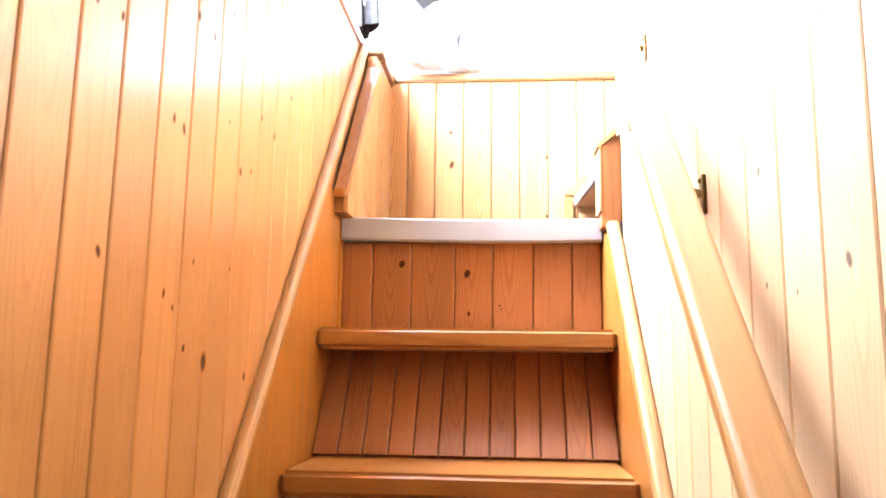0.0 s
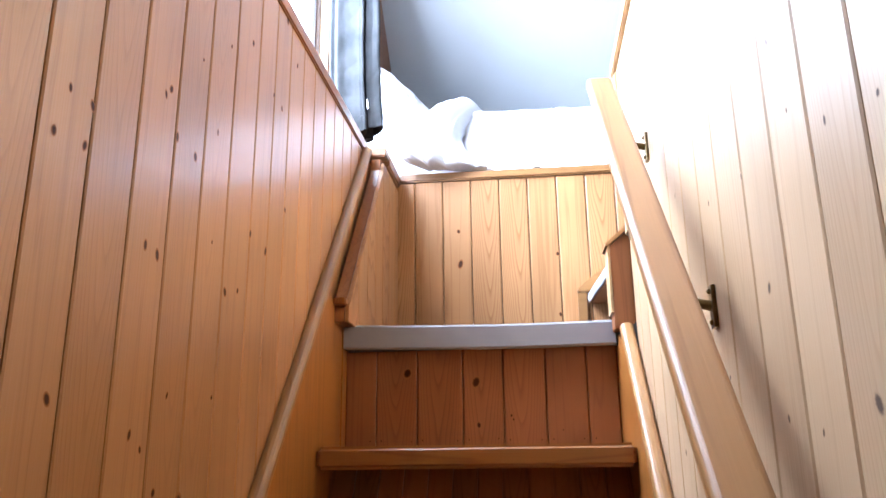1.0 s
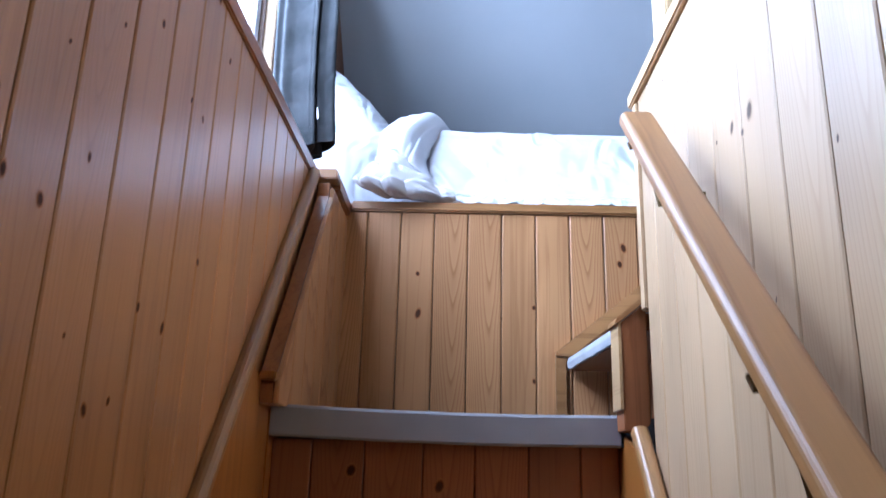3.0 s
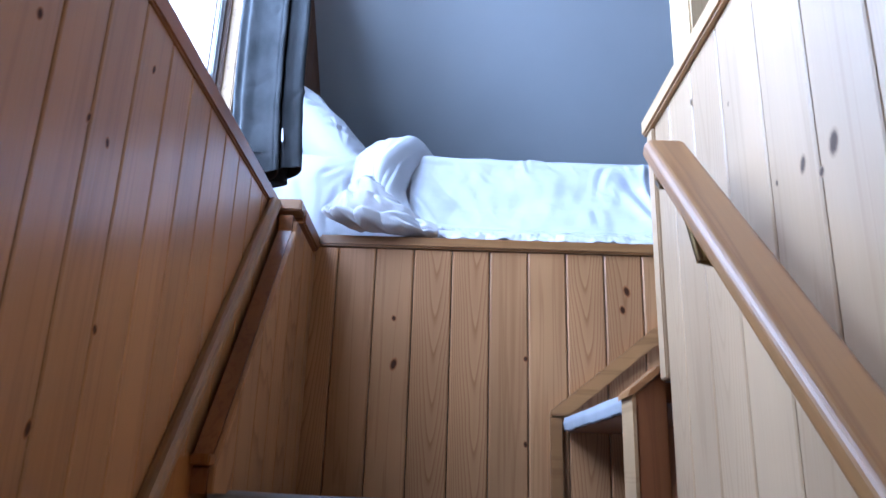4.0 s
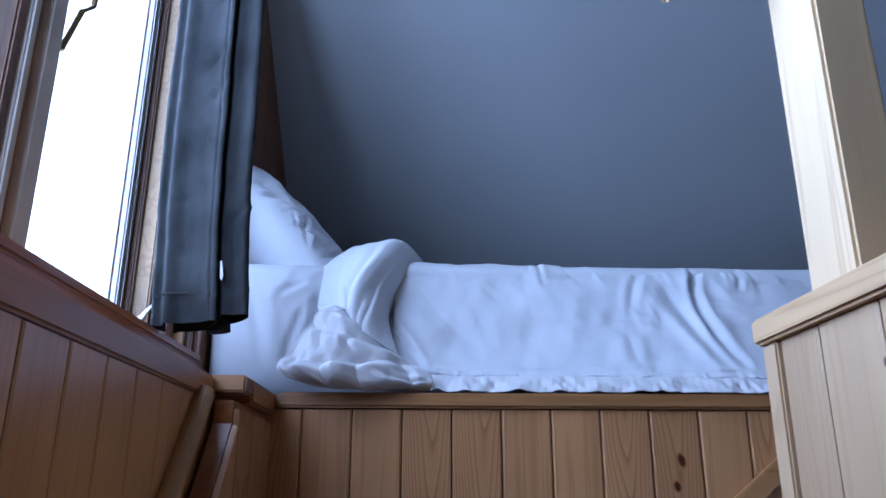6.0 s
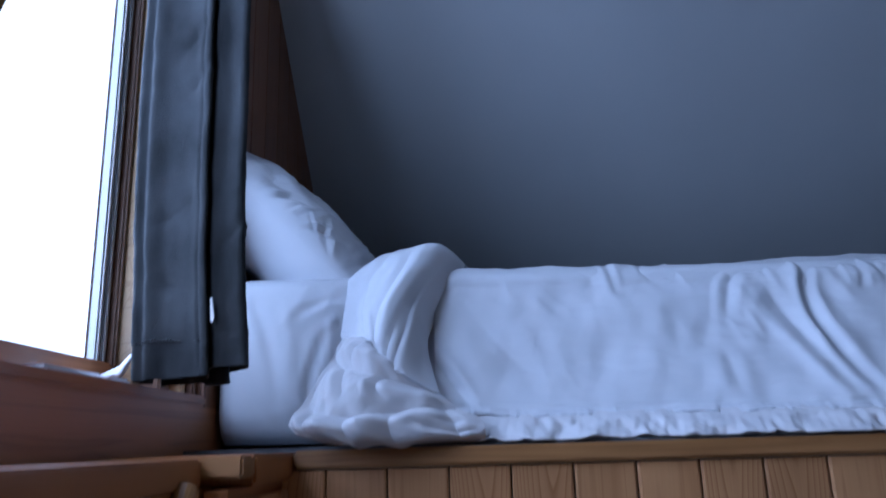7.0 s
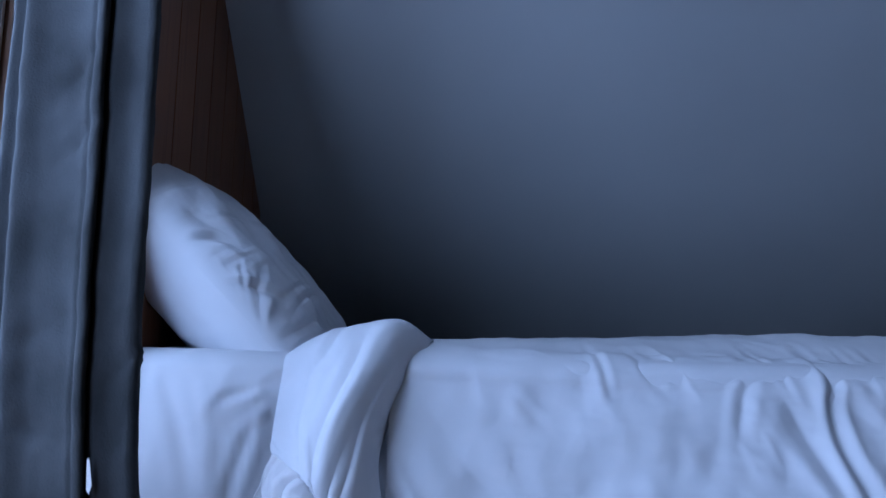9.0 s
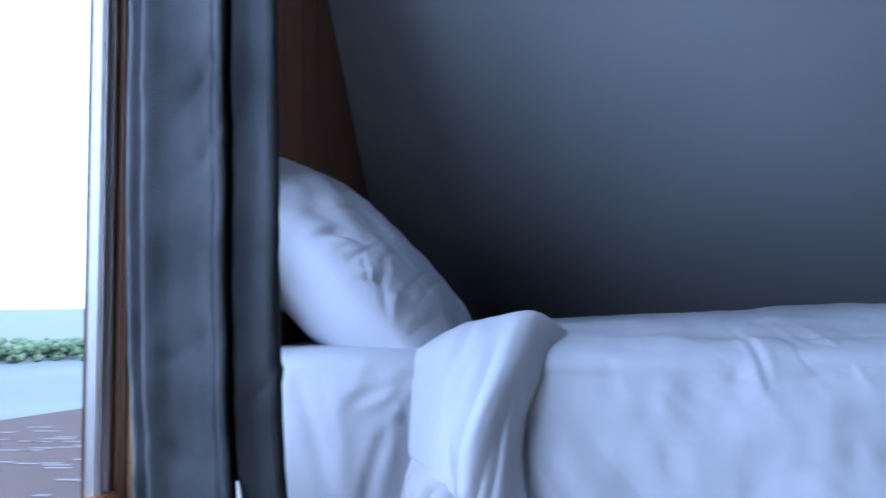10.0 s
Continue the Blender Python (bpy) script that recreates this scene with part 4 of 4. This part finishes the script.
PILLOW_CREASES = [
    (((-0.354, 2.806), (-0.307, 2.829), (-0.268, 2.823)), 0.006, -0.006),
    (((-0.361, 2.758), (-0.353, 2.786), (-0.315, 2.805)), 0.006, -0.007),
    (((-0.352, 2.772), (-0.324, 2.795), (-0.277, 2.809)), 0.009, 0.007),
    (((-0.274, 2.708), (-0.270, 2.727), (-0.261, 2.750)), 0.005, -0.008),
    (((-0.217, 2.673), (-0.237, 2.707), (-0.256, 2.736)), 0.005, -0.009),
    (((-0.213, 2.673), (-0.218, 2.711), (-0.214, 2.754)), 0.006, 0.006),
    (((-0.227, 2.674), (-0.264, 2.689), (-0.302, 2.685)), 0.005, -0.006),
    (((-0.347, 2.875), (-0.307, 2.849), (-0.258, 2.828)), 0.010, -0.007),
    (((-0.393, 2.837), (-0.375, 2.846), (-0.361, 2.866)), 0.007, -0.008),
    (((-0.325, 2.820), (-0.287, 2.829), (-0.248, 2.803)), 0.005, -0.006),
    (((-0.285, 2.756), (-0.247, 2.764), (-0.200, 2.744)), 0.005, -0.008),
    (((-0.313, 2.747), (-0.276, 2.770), (-0.238, 2.774)), 0.008, 0.006),
    (((-0.212, 2.669), (-0.190, 2.696), (-0.162, 2.719)), 0.006, -0.006),
    (((-0.236, 2.674), (-0.255, 2.707), (-0.284, 2.727)), 0.006, 0.006),
    (((-0.389, 2.883), (-0.365, 2.896), (-0.339, 2.872)), 0.012, 0.007),
]
pillow_rng = random.Random(12)
for _ in range(26):                                     # pulls fanning out of the pinched corner
    a, far, long = radians(pillow_rng.uniform(62, 178)), pillow_rng.uniform(0.012, 0.10), pillow_rng.uniform(0.03, 0.09)
    x, z, turned = -0.210 + far * math.cos(a), 2.672 + far * math.sin(a), a + radians(pillow_rng.uniform(-14, 14))
    PILLOW_CREASES.append((((x, z), (x + long * math.cos(turned), z + long * math.sin(turned))), pillow_rng.uniform(0.0025, 0.005), pillow_rng.choice((-1, -1, 1)) * pillow_rng.uniform(0.0015, 0.0036)))
for _ in range(12):
    x, z, a = pillow_rng.uniform(-0.40, -0.22), pillow_rng.uniform(2.73, 2.90), radians(pillow_rng.uniform(5, 50))
    long = pillow_rng.uniform(0.025, 0.07)
    PILLOW_CREASES.append((((x, z), (x + 0.5 * long * math.cos(a), z + 0.5 * long * math.sin(a) + pillow_rng.uniform(-0.008, 0.008)), (x + long * math.cos(a), z + long * math.sin(a))),
                           pillow_rng.uniform(0.0025, 0.0045), pillow_rng.choice((-1, -1, 1)) * pillow_rng.uniform(0.0015, 0.003)))
pillow = thing("pillow", "plump creased white pillow leaning at the head of the bed", "pillow")
turn = pose(-0.309, 2.905, 2.783) @ pose(0, 0, 0, 0, 45, 0)
for face, side in (("front_cloth", 1), ("back_cloth", -1)):
    s_ = np.linspace(-1, 1, 300 if side > 0 else 80)
    p, q = np.meshgrid(np.sign(s_) * (1 - (1 - np.abs(s_)) ** 1.4), np.sign(s_) * (1 - (1 - np.abs(s_)) ** 1.4), indexing="ij")
    edge = np.clip((1 - np.abs(p) ** 2.6) * (1 - np.abs(q) ** 2.6), 0, 1)
    h = (0.088 if side > 0 else 0.120) * edge ** 0.5
    w = np.vectorize(lambda a, c: 0.006 * wobble(a, c, side, 2.3) + 0.002 * wobble(a + c * 0.5, c - a * 0.4, side, 5) + 0.011 * (facets(a * 2 + c, c * 2, 61, 4) - 0.5) + 0.0045 * (facets(a * 5, c * 5 + a, 63, 4) - 0.5))(p, q) * np.minimum(1, edge * 4)
    P = np.stack([p * 0.235 * (1 - 0.10 * q ** 2 * (1 - p ** 2)), q * 0.272 * (1 - 0.10 * p ** 2 * (1 - q ** 2)), side * (h + w)], -1)
    M = np.array(turn)
    P = P @ M[:3, :3].T + M[:3, 3]
    du, dv = np.gradient(P, axis=0), np.gradient(P, axis=1)
    nrm = np.cross(du, dv) * side
    nrm /= np.linalg.norm(nrm, axis=-1, keepdims=True) + 1e-9
    d = 0.56 * creased(P[..., 0], P[..., 2], PILLOW_CREASES) * np.clip((2.93 - P[..., 1]) / 0.1, 0, 1) * np.minimum(1, edge * 6)
    P = P + nrm * d[..., None]
    grid_part(face, P if side < 0 else P[::-1], LINEN, pillow, (0, 0, 0))

# ---- curtain ----
curtain = thing("curtain", "dark grey curtain drawn to the side of the window", "curtain")
CZ0, CZ1 = 2.490, 3.62


def pleats(points, k):
    """Smooth way through the plan points."""
    n = len(points) - 1
    t = k * n
    i = min(int(t), n - 1)
    t -= i
    p = [points[max(0, min(n, i + d))] for d in (-1, 0, 1, 2)]
    return [0.5 * (2 * p[1][c] + (p[2][c] - p[0][c]) * t + (2 * p[0][c] - 5 * p[1][c] + 4 * p[2][c] - p[3][c]) * t * t + (3 * p[1][c] - p[0][c] - 3 * p[2][c] + p[3][c]) * t ** 3) for c in (0, 1)]


CURTAIN_CREASES = ((-0.345, 2.93, 1.1), (-0.335, 2.86, 0.9), (-0.36, 2.70, 0.5), (-0.27, 2.60, 0.9), (-0.34, 3.05, 1.3), (-0.365, 2.60, -0.4))


def hang(points, low, name, mat, label="", border=None):
    def f(u, v):
        v = v ** 1.5
        x, y = pleats(points, u)
        z = low + (CZ1 - low) * v
        x -= 0.018 * (1 - math.exp(-(z - low) / 0.2))           # gathers towards the window higher up
        d = 0.003 * wobble(x * 0.6, y * 0.6, z * 0.5, 12) * (1 - v * 0.5) + 0.002 * wobble(x, y, z * 0.5, 20) + 0.0014 * wobble(x, y, z * 0.7, 60)
        d += sum(0.0045 * math.exp(-((z - z0 - k * (x + 0.35)) / 0.006) ** 2) * max(0.0, 1 - abs(x - x0) / 0.035) for x0, z0, k in CURTAIN_CREASES)
        d += 0.0022 * math.exp(-((z - low - 0.042) / 0.0025) ** 2) * (1 + 0.4 * wobble(x, y, 0, 120))      # stitched hem
        if border:                                              # stitched line of the border
            d += 0.0028 * math.exp(-((u - border) / 0.007) ** 2)
        return (x + d * 0.5, y + d, z + 0.0015 * wobble(x, y, 0, 25) * (v < 0.02))
    bm = bmesh.new()
    sheet(bm, 110, 120, f)
    ob = part(name, bm, mat, curtain, label, smooth=True)
    m = ob.modifiers.new("thickness", "SOLIDIFY")
    m.thickness = 0.003
    return ob


hang([(-0.400, 2.380), (-0.410, 2.365), (-0.411, 2.348), (-0.405, 2.336), (-0.393, 2.337), (-0.387, 2.327), (-0.380, 2.314), (-0.355, 2.316), (-0.322, 2.308), (-0.303, 2.297), (-0.298, 2.304), (-0.312, 2.335), (-0.34, 2.36)], CZ0, "front_panel", CURTAIN, border=0.715)
hang([(-0.335, 2.375), (-0.316, 2.345), (-0.304, 2.320), (-0.293, 2.309), (-0.275, 2.309), (-0.259, 2.303), (-0.253, 2.310), (-0.262, 2.335), (-0.29, 2.365), (-0.33, 2.380)], CZ0 + 0.011, "second_panel", CURTAIN)
hang([(-0.385, 2.375), (-0.37, 2.360), (-0.34, 2.352), (-0.305, 2.345), (-0.292, 2.360), (-0.33, 2.382)], CZ0 - 0.004, "lining", CURTAIN_HEM, "darker lining hanging a little lower")
bm = bmesh.new()
stitch_rng = random.Random(4)
for k in range(26):
    x = -0.402 + 0.0038 * k
    y = 2.3125 + 0.0035 * wobble(x, 0, 0, 40) + (0.018 if x < -0.388 else 0.0) - max(0.0, x + 0.33) * 0.45
    z = CZ0 + 0.044 + stitch_rng.uniform(-0.001, 0.001)
    box(bm, x, x + stitch_rng.uniform(0.001, 0.0022), y - 0.002, y + 0.002, z, z + stitch_rng.uniform(0.0012, 0.003))
part("stitching", bm, STITCH, curtain, "pale uneven hem stitching")
bm = bmesh.new()
prism(bm, [(-0.3005, 2.583), (-0.2985, 2.584), (-0.2945, 2.560), (-0.2965, 2.553), (-0.2990, 2.556)], 2.3000, 2.3012, "Y")
part("label_tag", bm, TAG_WHITE, curtain, "small white sewn-in label")
bm = bmesh.new()
box(bm, -0.415, -0.25, 2.30, 2.50, CZ1 - 0.02, CZ1 + 0.02, 0.004)
part("heading", bm, CURTAIN, curtain)
bm = bmesh.new()
bar(bm, (-0.38, 0.4, CZ1 + 0.04), (-0.38, 2.52, CZ1 + 0.04), 0.03, 0.03, 0.01)
tagged(part("curtain_rail", bm, ALU), "plain curtain rail above the window", "curtain rail")
bm = bmesh.new()
sheet(bm, 12, 12, lambda u, v: (-0.47 + 0.05 * u, 2.33 + 0.10 * v * (1 - 0.5 * u), 2.497 + 0.045 * (u * v) + 0.006 * wobble(u, v, 0, 4)))
ob = part("cloth_scrap", bm, LINEN_THIN, smooth=True)
tagged(ob, "corner of thin white cloth lying on the window sill", "cloth")
ob.modifiers.new("thickness", "SOLIDIFY").thickness = 0.003

# ---- outside ----
bm = bmesh.new()
box(bm, -4000, 3000, -3000, 4000, -21.2, -21.0)
tagged(part("water", bm, WATER), "pale calm lake reaching the far shore", "lake", kind="structure")
shore = bmesh.new()
rng = random.Random(11)
for i in range(3400):
    a = radians(rng.uniform(105, 200))
    d = rng.uniform(358, 420)
    c = Vector((math.cos(a) * d, math.sin(a) * d, -21 + rng.uniform(1, 7.5)))
    r = rng.uniform(1.0, 2.6)
    bmesh.ops.create_icosphere(shore, subdivisions=1, radius=1, matrix=Matrix.Translation(c) @ Matrix.Diagonal((r, r, r * rng.uniform(0.7, 1.0), 1)))
ob = part("far_woods", shore, LEAF)
tagged(ob, "green wooded shore far across the lake", "woods", kind="stuff")
bm = bmesh.new()
prism(bm, [(-11.2, -8), (-0.63, 18.4), (-0.63, -8)], 1.62, 1.70, "Z")
roof = part("lower_roof", bm, DECK)
tagged(roof, "flat brown roof below the window with pale marks", "roof", kind="structure")
bm = bmesh.new()
for i in range(160):
    x, y = rng.uniform(-5.5, -1.5), rng.uniform(4, 8)
    w = rng.uniform(0.08, 0.28)
    box(bm, x, x + w, y, y + 0.04, 1.7015, 1.704)
part("pale_marks", bm, CHALK, roof)

# ---- pieces: boards of the walls ----
LEFT_JOINTS = [0.947 - 0.0803 * k for k in range(16, 0, -1)] + [0.947, 1.024, 1.104, 1.186, 1.264, 1.346, 1.434, 1.507, 1.580, 1.657, 1.729, 1.806, 1.881, 1.955, 2.032, 2.109, 2.186, 2.263]
RIGHT_JOINTS = [0.836 - 0.0845 * k for k in range(14, 0, -1)] + [0.836, 0.918, 0.999, 1.085, 1.176, 1.259, 1.345, 1.431, 1.517, 1.608, 1.695, 1.780, 1.847]
for a, b in zip(LEFT_JOINTS, LEFT_JOINTS[1:]):
    boards(wall_left, board_mesh("left_board", b - a, 2.366 - FLOOR, 0.020, PINE_LEFT, 0.0022), [(left_x(0.5 * (a + b)) - 0.020, 0.5 * (a + b), FLOOR)], 90 - LEFT_TURN)
for a, b in zip(RIGHT_JOINTS, RIGHT_JOINTS[1:]):
    boards(wall_right, board_mesh("right_board", b - a, 2.377 - FLOOR, 0.020, PINE_RIGHT_LIT, 0.0022), [(RIGHT_X + 0.020, 0.5 * (a + b), FLOOR)], -90)
boards(wall_back, BACK_BOARD, [(-0.1851 + 0.0803 * (k + 0.5), 2.4515, 1.86) for k in range(-1, 13)], 0)

# knots in the boards: place along the wall, height, radius in millimetres
KNOT = bpy.data.meshes.new("knot")
rim = [(math.cos(radians(a)), math.sin(radians(a)), 0.0) for a in range(0, 360, 20)]
KNOT.from_pydata([(0, 0, 0.06)] + rim, [], [(0, 1 + k, 1 + (k + 1) % 18) for k in range(18)])
KNOT_LIGHT = KNOT.copy()
KNOT.materials.append(KNOT_DARK)
KNOT_LIGHT.materials.append(KNOT_PALE)


def knots(parent, mesh, spots, place):
    r_ = random.Random(len(spots))
    for a, z, r in spots:
        ob = new("knot", mesh)
        ob.parent = parent
        ob.matrix_basis = place(a, z) @ pose(0, 0, 0, 0, 0, r_.uniform(-28, 28)) @ Matrix.Diagonal((r * 0.00115 * r_.uniform(0.75, 1.1), r * 0.0014 * r_.uniform(0.85, 1.35), r * 0.0005, 1))


LEFT_KNOTS = [(0.969, 1.888, 3.3), (1.015, 1.893, 3.5), (1.02, 1.936, 4.2), (0.984, 1.937, 2.9), (1.19, 1.979, 4.2), (1.24, 1.974, 5.2), (1.141, 1.832, 4.5), (1.168, 1.828, 4.6),
              (1.006, 1.659, 4.3), (1.218, 1.679, 2.7), (1.145, 1.634, 3.7), (1.169, 1.62, 3.2), (1.205, 1.576, 4.6), (1.266, 1.561, 9.8), (1.337, 1.686, 3.0), (1.357, 1.827, 4.7),
              (1.4, 1.838, 4.1), (1.435, 1.932, 5.1), (1.501, 1.923, 5.4), (1.306, 1.882, 2.3), (1.416, 1.542, 4.8), (1.166, 2.029, 4.3), (1.155, 2.017, 3.5), (1.242, 2.11, 2.3),
              (1.403, 2.229, 3.7), (1.325, 2.178, 2.6), (1.503, 2.192, 3.9), (1.544, 2.187, 4.0), (1.3, 2.034, 3.2), (1.583, 2.018, 4.8), (1.687, 1.772, 5.0), (1.616, 2.308, 4.1),
              (1.553, 2.365, 6.9)]
knots(wall_left, KNOT, LEFT_KNOTS, lambda y, z: pose(left_x(y) + 0.0002, y, z, 90, 0, 90 - LEFT_TURN))
RIGHT_KNOTS = [(1.047, 1.741, 4.0), (1.086, 1.855, 2.8), (1.04, 1.634, 2.9), (0.97, 1.621, 2.6), (0.889, 1.82, 2.9), (0.814, 1.802, 2.6), (0.876, 1.634, 4.9), (0.953, 1.858, 2.0),
               (1.118, 1.984, 3.1), (1.247, 2.038, 2.9), (1.428, 2.127, 3.5), (0.975, 1.929, 2.5), (1.386, 1.942, 2.3), (1.205, 1.683, 2.4), (1.477, 1.612, 3.2), (1.215, 1.873, 2.6),
               (1.455, 2.145, 5.1), (1.406, 2.141, 6.7), (1.697, 2.334, 3.1), (1.503, 2.149, 2.3), (1.59, 2.273, 2.0)]
knots(wall_right, KNOT_LIGHT, RIGHT_KNOTS, lambda y, z: pose(RIGHT_X - 0.0002, y, z, 90, 0, -90))
BACK_KNOTS = [(-0.061, 2.226, 4.5), (-0.057, 2.131, 8.9), (0.211, 2.15, 4.5), (0.423, 2.298, 7.8), (0.413, 2.258, 6.7), (0.21, 1.981, 4.5)]
knots(wall_back, KNOT, BACK_KNOTS, lambda x, z: pose(x, 2.4353, z, 90, 0, 0))
RISER_KNOTS = [(-0.130, 1.781, 8.5), (0.012, 1.760, 8.5), (0.082, 1.692, 2.6), (0.086, 1.684, 2.2), (0.016, 1.674, 4), (0.184, 1.662, 1.8)]
RISER_KNOTS += [(x + d, 1.645 + 0.004 * wobble(x, d, 0, 50), 1.5) for x in RISER_JOINTS[1:-1] for d in (-0.012, 0.011)]     # nail heads along the foot
knots(stairs, KNOT, RISER_KNOTS, lambda x, z: pose(x, 1.9678, z, 90, 0, 0))
